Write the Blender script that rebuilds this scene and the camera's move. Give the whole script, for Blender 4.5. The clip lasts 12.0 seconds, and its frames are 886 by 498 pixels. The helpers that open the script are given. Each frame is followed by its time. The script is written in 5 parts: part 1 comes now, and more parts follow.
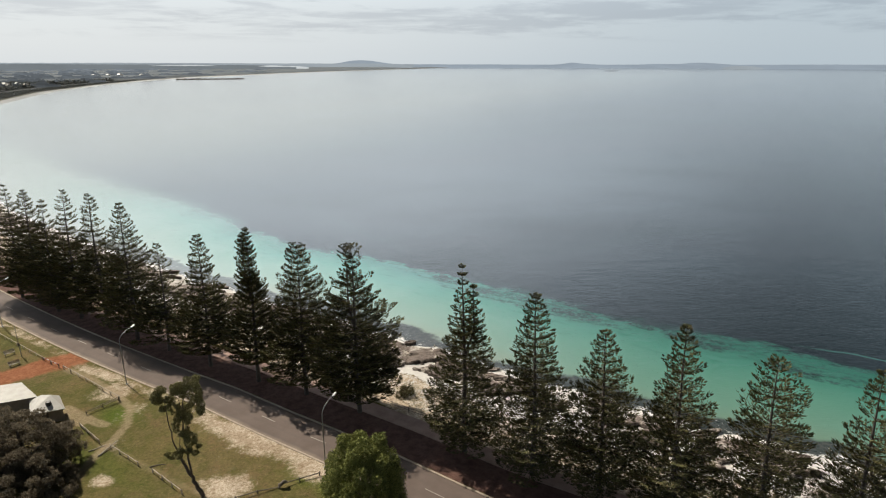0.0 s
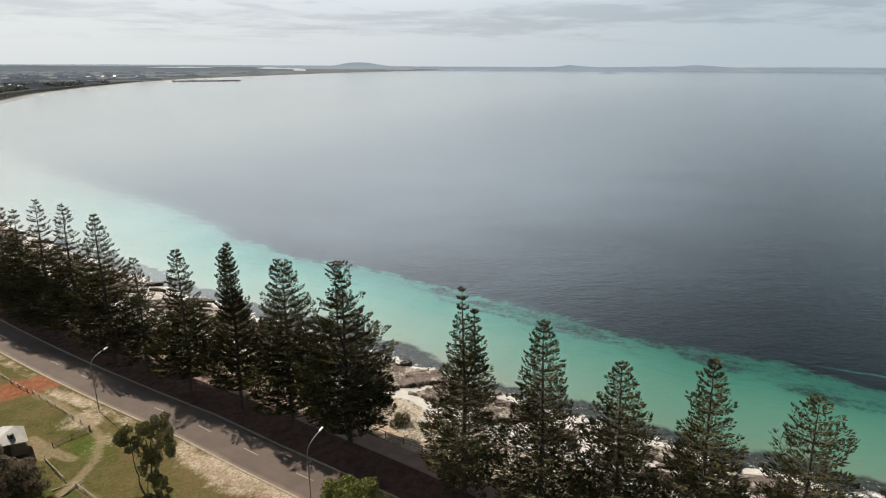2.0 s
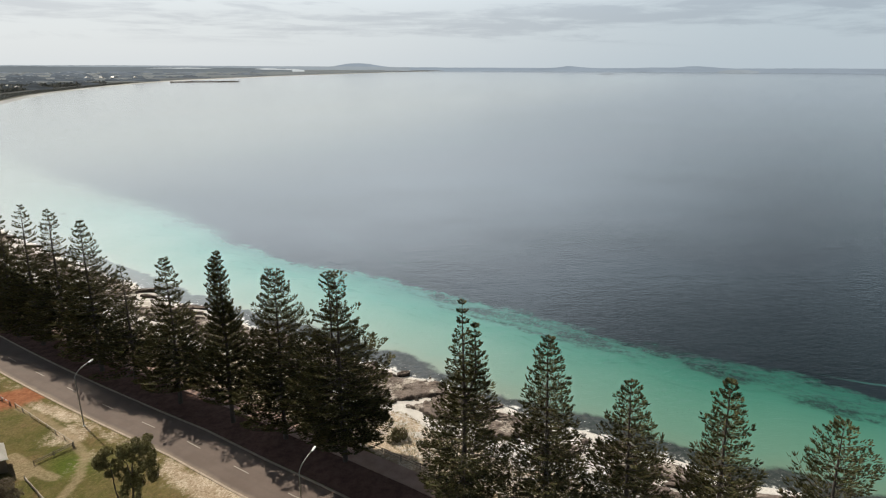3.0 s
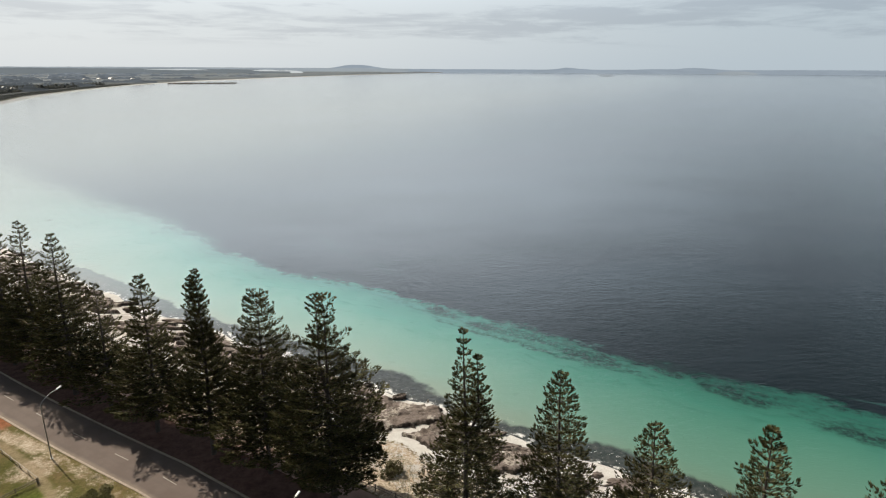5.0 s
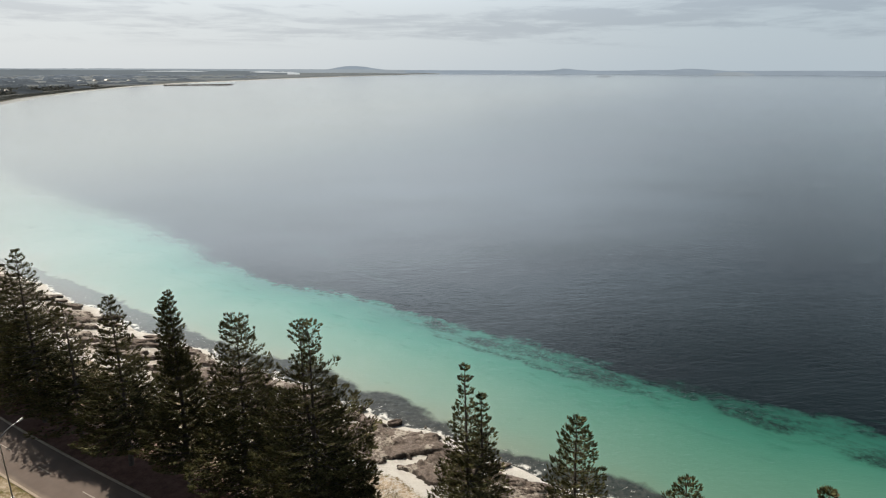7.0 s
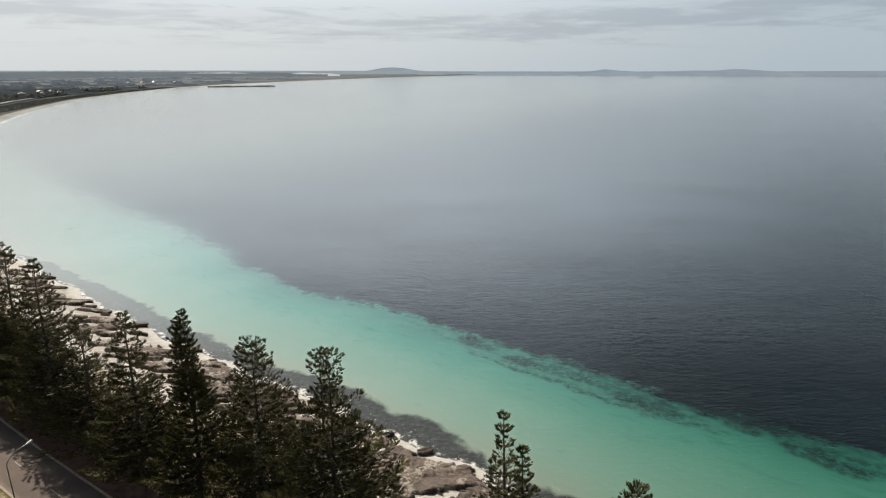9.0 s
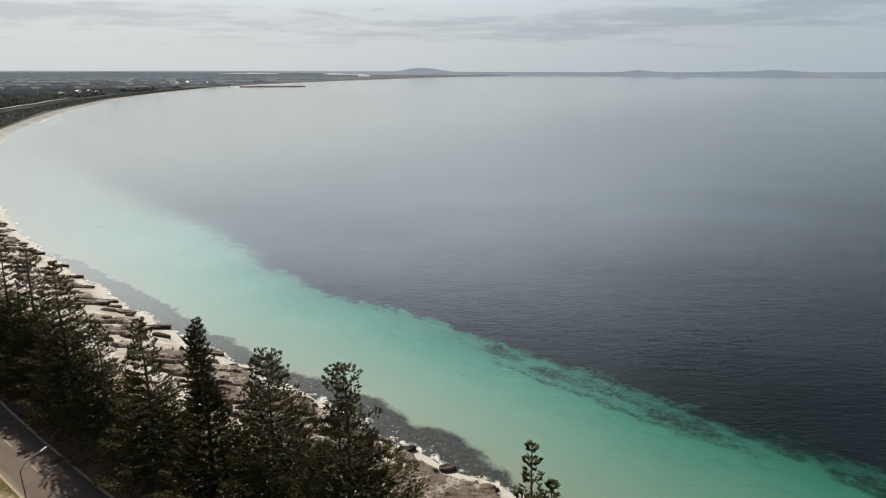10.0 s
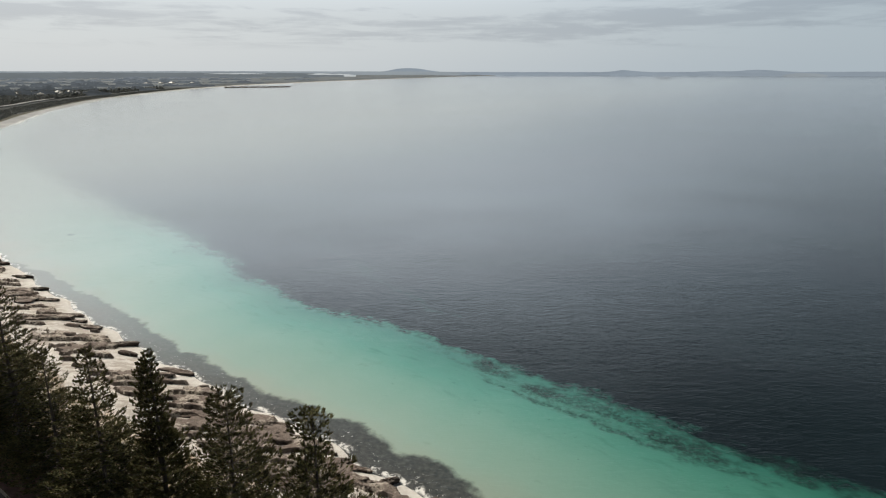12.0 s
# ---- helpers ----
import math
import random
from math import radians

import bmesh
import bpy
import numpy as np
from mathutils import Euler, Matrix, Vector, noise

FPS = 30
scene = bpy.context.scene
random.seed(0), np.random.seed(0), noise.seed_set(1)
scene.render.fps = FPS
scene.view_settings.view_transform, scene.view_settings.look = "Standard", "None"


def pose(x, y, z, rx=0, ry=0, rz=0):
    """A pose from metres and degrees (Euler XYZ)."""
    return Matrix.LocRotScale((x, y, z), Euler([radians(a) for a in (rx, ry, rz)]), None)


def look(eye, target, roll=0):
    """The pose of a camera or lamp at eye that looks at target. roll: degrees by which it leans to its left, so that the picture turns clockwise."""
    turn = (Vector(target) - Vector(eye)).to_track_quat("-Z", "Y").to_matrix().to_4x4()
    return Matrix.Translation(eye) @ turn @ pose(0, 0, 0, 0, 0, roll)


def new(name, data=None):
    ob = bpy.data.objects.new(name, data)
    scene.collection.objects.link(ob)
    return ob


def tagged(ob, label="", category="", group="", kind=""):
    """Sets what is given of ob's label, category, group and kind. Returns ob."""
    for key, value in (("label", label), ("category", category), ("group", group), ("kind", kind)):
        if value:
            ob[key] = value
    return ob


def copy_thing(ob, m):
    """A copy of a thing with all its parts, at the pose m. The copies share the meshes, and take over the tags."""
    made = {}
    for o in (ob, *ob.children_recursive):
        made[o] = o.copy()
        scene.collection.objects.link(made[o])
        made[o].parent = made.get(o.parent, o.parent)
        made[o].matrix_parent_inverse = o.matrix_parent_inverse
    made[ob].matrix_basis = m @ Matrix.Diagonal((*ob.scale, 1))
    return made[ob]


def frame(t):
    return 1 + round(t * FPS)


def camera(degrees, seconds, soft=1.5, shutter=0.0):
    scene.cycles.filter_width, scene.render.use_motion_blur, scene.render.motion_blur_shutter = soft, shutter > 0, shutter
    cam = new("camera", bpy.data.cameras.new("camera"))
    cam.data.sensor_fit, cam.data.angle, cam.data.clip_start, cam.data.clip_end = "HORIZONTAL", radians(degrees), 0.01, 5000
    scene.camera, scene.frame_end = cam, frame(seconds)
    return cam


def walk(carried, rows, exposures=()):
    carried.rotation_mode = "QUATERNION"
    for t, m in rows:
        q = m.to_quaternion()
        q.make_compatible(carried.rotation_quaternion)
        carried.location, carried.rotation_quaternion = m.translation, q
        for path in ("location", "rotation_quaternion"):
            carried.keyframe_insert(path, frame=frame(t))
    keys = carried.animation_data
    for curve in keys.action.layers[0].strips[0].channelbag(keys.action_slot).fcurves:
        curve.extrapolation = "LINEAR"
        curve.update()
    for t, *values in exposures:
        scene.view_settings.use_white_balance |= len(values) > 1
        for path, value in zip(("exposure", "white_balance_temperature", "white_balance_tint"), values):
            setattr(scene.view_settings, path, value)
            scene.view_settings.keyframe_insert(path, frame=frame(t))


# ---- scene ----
# seconds, eye (metres), yaw, pitch and roll (degrees)
cam = camera(72.39, 12.0, soft=1.15)
PATH = [
    (0.0, -4.541, 1.643, 53.482, -3.443, -17.295, 0.036),
    (0.5, -4.452, 3.549, 53.482, -3.522, -17.247, 0.065),
    (1.0, -4.356, 5.440, 53.480, -3.585, -17.196, 0.093),
    (1.5, -4.255, 7.319, 53.477, -3.640, -17.147, 0.120),
    (2.0, -4.149, 9.188, 53.472, -3.699, -17.104, 0.133),
    (2.5, -4.039, 11.049, 53.466, -3.755, -17.063, 0.141),
    (3.0, -3.927, 12.906, 53.458, -3.818, -17.024, 0.151),
    (5.0, -3.461, 20.310, 53.410, -3.955, -16.885, 0.177),
    (5.5, -3.344, 22.161, 53.394, -4.026, -16.863, 0.143),
    (6.0, -3.229, 24.013, 53.377, -4.086, -16.838, 0.126),
    (6.5, -3.117, 25.866, 53.358, -4.124, -16.812, 0.108),
    (7.0, -3.007, 27.719, 53.337, -4.165, -16.786, 0.082),
    (9.0, -2.616, 35.121, 53.239, -0.601, -16.680, -0.089),
    (9.5, -2.533, 36.961, 53.211, 0.838, -16.651, -0.054),
    (10.0, -2.459, 38.794, 53.181, 2.067, -16.625, -0.044),
    (10.5, -2.393, 40.616, 53.149, 3.187, -16.597, -0.054),
    (11.0, -2.336, 42.425, 53.116, 3.146, -16.578, -0.076),
    (11.5, -2.289, 44.218, 53.082, 2.566, -16.589, -0.091),
    (12.0, -2.253, 45.991, 53.045, 0.863, -16.618, -0.095),
]
walk(cam, [(t, pose(x, y, z, 90 + pitch, 0, yaw) @ pose(0, 0, 0, 0, 0, roll)) for t, x, y, z, yaw, pitch, roll in PATH],
     [(0.0, 0.30), (3.0, 0.30), (6.0, 0.26), (9.0, 0.17), (10.5, 0.08), (12.0, 0.07)])

# ---- world, sun, exposure ----
SUN_FROM = (-0.712, 0.702)                   # the sun stands ahead and to the left
SUN_HEIGHT = radians(46)
sun_vec = Vector((SUN_FROM[0] * math.cos(SUN_HEIGHT), SUN_FROM[1] * math.cos(SUN_HEIGHT), math.sin(SUN_HEIGHT))).normalized()

sun_data = bpy.data.lights.new("sun", "SUN")
sun_data.energy, sun_data.angle, sun_data.color = 5.0, radians(0.8), (1.0, 0.915, 0.775)
sun = new("sun", sun_data)
sun.matrix_world = look(sun_vec * 300, (0, 0, 0))

world = bpy.data.worlds.new("world")
scene.world = world
world.use_nodes = True


class Nodes:
    """Short hand for node trees."""

    def __init__(self, tree):
        self.tree = tree
        tree.nodes.clear()

    def add(self, kind, ins=None, **props):
        n = self.tree.nodes.new(kind)
        for k, v in props.items():
            setattr(n, k, v)
        for k, v in (ins or {}).items():
            if isinstance(v, bpy.types.NodeSocket):
                self.tree.links.new(v, n.inputs[k])
            else:
                n.inputs[k].default_value = v
        return n

    def math(self, op, a, b=0.0, c=0.0, clamp=False):
        n = self.add("ShaderNodeMath", {0: a, 1: b, 2: c}, operation=op)
        n.use_clamp = clamp
        return n.outputs[0]

    def mix(self, f, a, b, blend="MIX"):
        n = self.add("ShaderNodeMix", {0: f}, data_type="RGBA", blend_type=blend)
        for sock, v in ((n.inputs[6], a), (n.inputs[7], b)):
            if isinstance(v, bpy.types.NodeSocket):
                self.tree.links.new(v, sock)
            else:
                sock.default_value = (*v, 1.0) if len(v) == 3 else v
        return n.outputs[2]

    def ramp(self, f, stops, interpolation="LINEAR"):
        n = self.add("ShaderNodeValToRGB", {0: f})
        n.color_ramp.interpolation = interpolation
        e = n.color_ramp.elements
        while len(e) < len(stops):
            e.new(0.5)
        for el, (p, c) in zip(e, stops):
            el.position = p
            el.color = (*c, 1.0) if not isinstance(c, (int, float)) else (c, c, c, 1.0)
        return n.outputs[0]

    def span(self, v, a, b, lo=0.0, hi=1.0, smooth=True):
        n = self.add("ShaderNodeMapRange", {0: v, 1: a, 2: b, 3: lo, 4: hi})
        n.interpolation_type = "SMOOTHSTEP" if smooth else "LINEAR"
        return n.outputs[0]

    def noise(self, vec, scale, detail=3.0, rough=0.5, stretch=None, distortion=0.0):
        if stretch:
            vec = self.add("ShaderNodeMapping", {0: vec, 3: stretch}).outputs[0]
        return self.add("ShaderNodeTexNoise", {"Vector": vec, "Scale": scale, "Detail": detail, "Roughness": rough, "Distortion": distortion}).outputs[0]


def build_world():
    n = Nodes(world.node_tree)
    sky = n.add("ShaderNodeTexSky", sky_type="NISHITA")
    sky.sun_disc, sky.sun_elevation = False, SUN_HEIGHT
    sky.sun_rotation = math.atan2(SUN_FROM[0], SUN_FROM[1])
    sky.air_density, sky.dust_density, sky.ozone_density = 1.0, 2.0, 1.0
    way = n.add("ShaderNodeTexCoord").outputs["Generated"]
    # brightness of the cloud deck round the sun
    toward = n.add("ShaderNodeVectorMath", {0: way, 1: sun_vec}, operation="DOT_PRODUCT").outputs["Value"]
    level_way = n.add("ShaderNodeVectorMath", {0: n.add("ShaderNodeVectorMath", {0: way, 1: (1.0, 1.0, 0.0)}, operation="MULTIPLY").outputs[0]}, operation="NORMALIZE").outputs[0]
    turn = n.add("ShaderNodeVectorMath", {0: level_way, 1: (SUN_FROM[0], SUN_FROM[1], 0.0)}, operation="DOT_PRODUCT").outputs["Value"]
    level = n.ramp(n.span(turn, -1.0, 1.0, smooth=False), [(0.0, 0.025), (0.38, 0.045), (0.50, 0.12), (0.585, 0.19), (0.68, 0.375), (0.75, 0.54), (0.85, 0.64), (0.95, 0.62), (1.0, 0.62)])
    base = n.mix(1.0, n.mix(n.span(toward, 0.0, 0.8), (3.2, 4.0, 4.8), (3.62, 4.0, 4.34)), level, "MULTIPLY")
    # long flat cloud streaks
    up = n.add("ShaderNodeSeparateXYZ", {0: way}).outputs[2]
    wide = n.noise(way, 2.6, 6.0, 0.6, stretch=(1.0, 1.0, 12.0), distortion=0.35)
    fine = n.noise(way, 8.0, 6.0, 0.65, stretch=(1.0, 1.0, 8.0), distortion=0.5)
    mass = n.math("ADD", n.math("MULTIPLY", wide, 0.62), n.math("MULTIPLY", fine, 0.38))
    # low air: a pale veil that dims the glow
    low = n.mix(n.span(toward, 0.12, 0.74), (0.485, 0.565, 0.625), (0.71, 0.755, 0.78))
    thin = n.span(n.math("ADD", up, n.span(turn, 0.15, 0.65, 0.07, 0.0)), 0.30, 0.51, 1.0, 0.04)
    base = n.mix(1.0, base, n.add("ShaderNodeCombineXYZ", {0: thin, 1: thin, 2: thin}).outputs[0], "MULTIPLY")
    deck = n.mix(n.span(up, 0.06, 0.37), low, base)
    band = n.span(n.math("ABSOLUTE", n.math("SUBTRACT", up, 0.066)), 0.0, 0.032, 1.0, 0.0)
    bright = n.math("MULTIPLY", n.span(up, 0.072, 0.10), n.span(turn, 0.55, 0.9))
    heap = n.math("ADD", mass, n.math("SUBTRACT", n.math("MULTIPLY", band, n.span(turn, 0.95, 0.6, 0.02, 0.075)), n.math("MULTIPLY", bright, 0.07)))
    shade = n.math("MULTIPLY", n.span(heap, 0.475, 0.60), n.span(up, 0.022, 0.045))
    deck = n.mix(shade, deck, n.mix(1.0, deck, (0.80, 0.805, 0.83), "MULTIPLY"))
    clear = n.mix(1.0, sky.outputs[0], (0.1, 0.1, 0.1), "MULTIPLY")
    both = n.mix(0.9, clear, deck)
    back = n.add("ShaderNodeBackground", {0: both, 1: 0.86})
    n.add("ShaderNodeOutputWorld", {0: back.outputs[0]})


build_world()
scene.view_settings.exposure = 0.22

# ---- materials ----
def material(name, fill):
    m = bpy.data.materials.new(name)
    m.use_nodes = True
    n = Nodes(m.node_tree)
    ins = fill(n)
    surface = ins.pop("surface", None)
    if surface is None:
        surface = n.add("ShaderNodeBsdfPrincipled", ins).outputs[0]
    n.add("ShaderNodeOutputMaterial", {0: surface})
    return m


def where(n):
    return n.add("ShaderNodeNewGeometry").outputs["Position"]


def attr(n, name):
    return n.add("ShaderNodeAttribute", attribute_name=name).outputs["Fac"]


def bump(n, height, strength, distance):
    return n.add("ShaderNodeBump", {"Height": height, "Strength": strength, "Distance": distance}).outputs[0]


def rough_mat(name, a, b, scale=4.0, rough=0.9, fine=30.0, depth=0.01, metal=0.0):
    """Two tones mottled at a large and a small scale."""
    def fill(n):
        p = n.add("ShaderNodeTexCoord").outputs["Object"]
        big, small = n.noise(p, scale, 4), n.noise(p, fine, 3, 0.6)
        f = n.math("ADD", n.math("MULTIPLY", big, 0.6), n.math("MULTIPLY", small, 0.4))
        return {"Base Color": n.mix(n.span(f, 0.3, 0.7), a, b), "Roughness": rough, "Metallic": metal, "Normal": bump(n, small, 0.5, depth)}
    return material(name, fill)


def fill_sea(n):
    p = where(n)
    off, deep, streak, weed, along = attr(n, "off"), attr(n, "deep"), attr(n, "streak"), attr(n, "weed"), attr(n, "along")
    drift = n.add("ShaderNodeCombineXYZ", {0: n.math("MULTIPLY", along, 0.28), 1: off}).outputs[0]
    big = n.math("SUBTRACT", n.noise(p, 0.045, 4, 0.55), 0.5)
    mid = n.math("SUBTRACT", n.noise(p, 0.22, 5, 0.6), 0.5)
    lanes = n.math("SUBTRACT", n.noise(drift, 0.16, 6, 0.62), 0.5)
    # sand seen through deeper and deeper water
    reach = n.math("DIVIDE", n.math("MAXIMUM", n.math("SUBTRACT", off, deep), 20.0), 36.0)
    metres = n.math("ADD", n.math("DIVIDE", off, reach), n.math("MULTIPLY", big, 7.0))
    shallow = n.ramp(n.span(metres, 0.0, 46.0, smooth=False),
                     [(0.0, (0.30, 0.29, 0.25)), (0.08, (0.278, 0.315, 0.275)), (0.20, (0.222, 0.325, 0.286)), (0.40, (0.155, 0.295, 0.258)), (0.58, (0.086, 0.245, 0.212)), (0.74, (0.046, 0.17, 0.150)), (1.0, (0.025, 0.10, 0.09))])
    rake = n.noise(drift, 0.5, 5, 0.6)
    shallow = n.mix(n.math("MULTIPLY", n.span(rake, 0.52, 0.72), n.span(metres, 16.0, 28.0, 0.0, 0.35)), shallow, (0.035, 0.13, 0.11))
    # seagrass beds further out, with a feathered edge
    edge = n.math("ADD", deep, n.math("ADD", n.math("MULTIPLY", lanes, 13.0), n.math("ADD", n.math("MULTIPLY", mid, 9.0), n.math("MULTIPLY", n.math("SUBTRACT", n.noise(p, 0.8, 5, 0.7), 0.5), 5.0))))
    # to the left the beds fade in colour, for the stronger sky reflection there
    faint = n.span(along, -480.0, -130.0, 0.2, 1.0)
    # shallows are greyed to the left, haze and reflection mixed into their colour
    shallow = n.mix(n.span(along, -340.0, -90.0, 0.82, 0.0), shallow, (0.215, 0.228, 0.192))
    # and darkened to the right, painting in the weaker haze and reflection
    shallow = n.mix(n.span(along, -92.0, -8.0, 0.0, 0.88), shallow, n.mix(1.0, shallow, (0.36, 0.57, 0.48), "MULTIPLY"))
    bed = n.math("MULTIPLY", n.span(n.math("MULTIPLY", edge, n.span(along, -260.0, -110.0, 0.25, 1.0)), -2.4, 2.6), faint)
    dark = n.mix(n.span(n.noise(p, 0.02, 4, 0.6), 0.35, 0.7), (0.003, 0.007, 0.009), (0.006, 0.012, 0.015))
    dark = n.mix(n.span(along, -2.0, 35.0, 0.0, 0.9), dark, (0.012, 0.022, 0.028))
    pale = n.math("MULTIPLY", n.span(n.noise(drift, 0.045, 5, 0.6), 0.63, 0.72), n.span(deep, 60.0, 15.0))
    dark = n.mix(n.math("MULTIPLY", pale, 0.15), dark, (0.03, 0.12, 0.10))
    colour = n.mix(bed, shallow, dark)
    here = n.span(along, -100.0, -72.0)
    gaps = n.noise(drift, 0.11, 6, 0.7)
    specks = n.noise(p, 0.85, 6, 0.75)
    for shift, wave, wid, much, lo in ((0.0, 6.0, 1.1, 0.72, 0.43), (2.4, 11.0, 3.6, 0.66, 0.44), (5.0, 10.0, 3.0, 0.6, 0.46)):
        fray = n.math("SUBTRACT", n.noise(drift, 0.10 + 0.02 * shift, 7, 0.7), 0.5)
        torn = n.math("ADD", n.math("SUBTRACT", streak, shift), n.math("ADD", n.math("MULTIPLY", fray, wave), n.math("MULTIPLY", mid, 3.5)))
        lane = n.math("MULTIPLY", n.span(n.math("ABSOLUTE", torn), 0.1, wid, 1.0, 0.0), n.span(gaps, lo, lo + 0.14))
        lane = n.math("MULTIPLY", n.math("MULTIPLY", lane, here), n.span(specks, 0.38, 0.58, 0.15, 1.0))
        colour = n.mix(n.math("MULTIPLY", lane, much), colour, (0.008, 0.022, 0.02))
    blot = n.math("MULTIPLY", n.span(n.math("ADD", attr(n, "blot"), n.math("ADD", n.math("MULTIPLY", lanes, 1.2), n.math("MULTIPLY", mid, 1.6))), 0.25, 0.8), n.span(specks, 0.36, 0.56, 0.25, 0.75))
    colour = n.mix(blot, colour, (0.008, 0.020, 0.018))
    # loose weed on the sand and pale sand showing through the beds
    colour = n.mix(n.math("MULTIPLY", n.math("MULTIPLY", n.span(n.noise(p, 0.33, 6, 0.7), 0.63, 0.72), n.span(metres, 8.0, 22.0)), n.math("MULTIPLY", n.span(deep, 0.0, -4.0), 0.4)), colour, (0.02, 0.07, 0.06))
    wisp = attr(n, "wisp")
    wfray = n.math("ADD", wisp, n.math("MULTIPLY", lanes, 14.0))
    colour = n.mix(n.math("MULTIPLY", n.math("MULTIPLY", n.span(n.math("ABSOLUTE", wfray), 0.2, 1.4, 1.0, 0.0), n.span(specks, 0.4, 0.6)), 0.3), colour, (0.05, 0.13, 0.115))
    fray = n.math("SUBTRACT", n.noise(drift, 0.2, 5, 0.6), 0.5)
    thin = n.span(n.math("ABSOLUTE", n.math("ADD", n.math("SUBTRACT", streak, 14.2), n.math("MULTIPLY", fray, 5.0))), 0.05, 0.8, 1.0, 0.0)
    colour = n.mix(n.math("MULTIPLY", n.math("MULTIPLY", thin, n.span(along, 1.0, 16.0)), 0.42), colour, (0.05, 0.17, 0.15))
    # weed and drowned reef close to the beach
    w = n.math("ADD", weed, n.math("ADD", n.math("MULTIPLY", big, 6.0), n.math("MULTIPLY", mid, 4.5)))
    # the reef's colour pales to the left, standing for sky reflection over it
    reef = n.math("MULTIPLY", n.span(w, -0.8, 0.5, 1.0, 0.0), n.span(along, -230.0, -70.0, 0.36, 0.9))
    colour = n.mix(reef, colour, n.mix(n.span(n.noise(p, 1.1, 5, 0.65), 0.35, 0.7), (0.016, 0.018, 0.022), (0.050, 0.050, 0.052)))
    # wash along the water's edge
    foam_line = n.math("ADD", off, n.math("MULTIPLY", mid, 5.0))
    foam = n.math("MULTIPLY", n.span(n.math("ABSOLUTE", n.math("SUBTRACT", foam_line, 0.6)), 0.1, n.span(along, -700.0, -230.0, 9.0, 0.9), 1.0, 0.0), n.span(n.math("ADD", n.noise(p, 0.6, 6, 0.72), n.span(along, -600.0, -300.0, 0.14, 0.0)), 0.46, 0.56))
    flecks = n.math("MULTIPLY", n.math("MULTIPLY", n.span(n.math("ABSOLUTE", n.math("SUBTRACT", foam_line, 2.6)), 0.4, 1.9, 1.0, 0.0), n.span(n.noise(p, 1.7, 6, 0.75), 0.6, 0.66)), n.span(along, -200.0, -120.0))
    foam = n.math("MAXIMUM", foam, flecks)
    colour = n.mix(n.math("MULTIPLY", foam, 0.85), colour, (0.75, 0.75, 0.73))
    ripple = n.noise(p, 2.1, 4, 0.62, stretch=(0.6, 1.2, 1.0), distortion=0.4)
    wavelets = n.noise(p, 0.8, 3, 0.55, stretch=(0.5, 1.05, 1.0), distortion=0.6)
    chop = n.noise(p, 0.2, 3, 0.5, stretch=(0.45, 1.2, 1.0))
    wind = n.span(n.noise(p, 0.012, 4, 0.6, stretch=(0.6, 1.2, 1.0)), 0.3, 0.7, 0.55, 1.25)
    wind = n.math("MULTIPLY", wind, n.span(along, -160.0, -10.0, 0.8, 1.3))
    swell = n.math("ADD", n.math("MULTIPLY", ripple, 0.34), n.math("ADD", n.math("MULTIPLY", wavelets, 0.42), n.math("MULTIPLY", chop, 0.28)))
    waves = bump(n, n.math("MULTIPLY", swell, wind), 0.85, 0.17)
    body = n.add("ShaderNodeBsdfDiffuse", {0: colour}).outputs[0]
    gloss = n.add("ShaderNodeBsdfGlossy", {0: (1, 1, 1, 1), "Roughness": 0.1, "Normal": waves}).outputs[0]
    mirror = n.add("ShaderNodeFresnel", {0: 1.333, "Normal": waves}).outputs[0]
    return {"surface": n.add("ShaderNodeMixShader", {0: n.math("MULTIPLY", mirror, n.math("SUBTRACT", 1.0, n.math("MULTIPLY", foam, 0.6))), 1: body, 2: gloss}).outputs[0]}


SEA = material("sea_water", fill_sea)


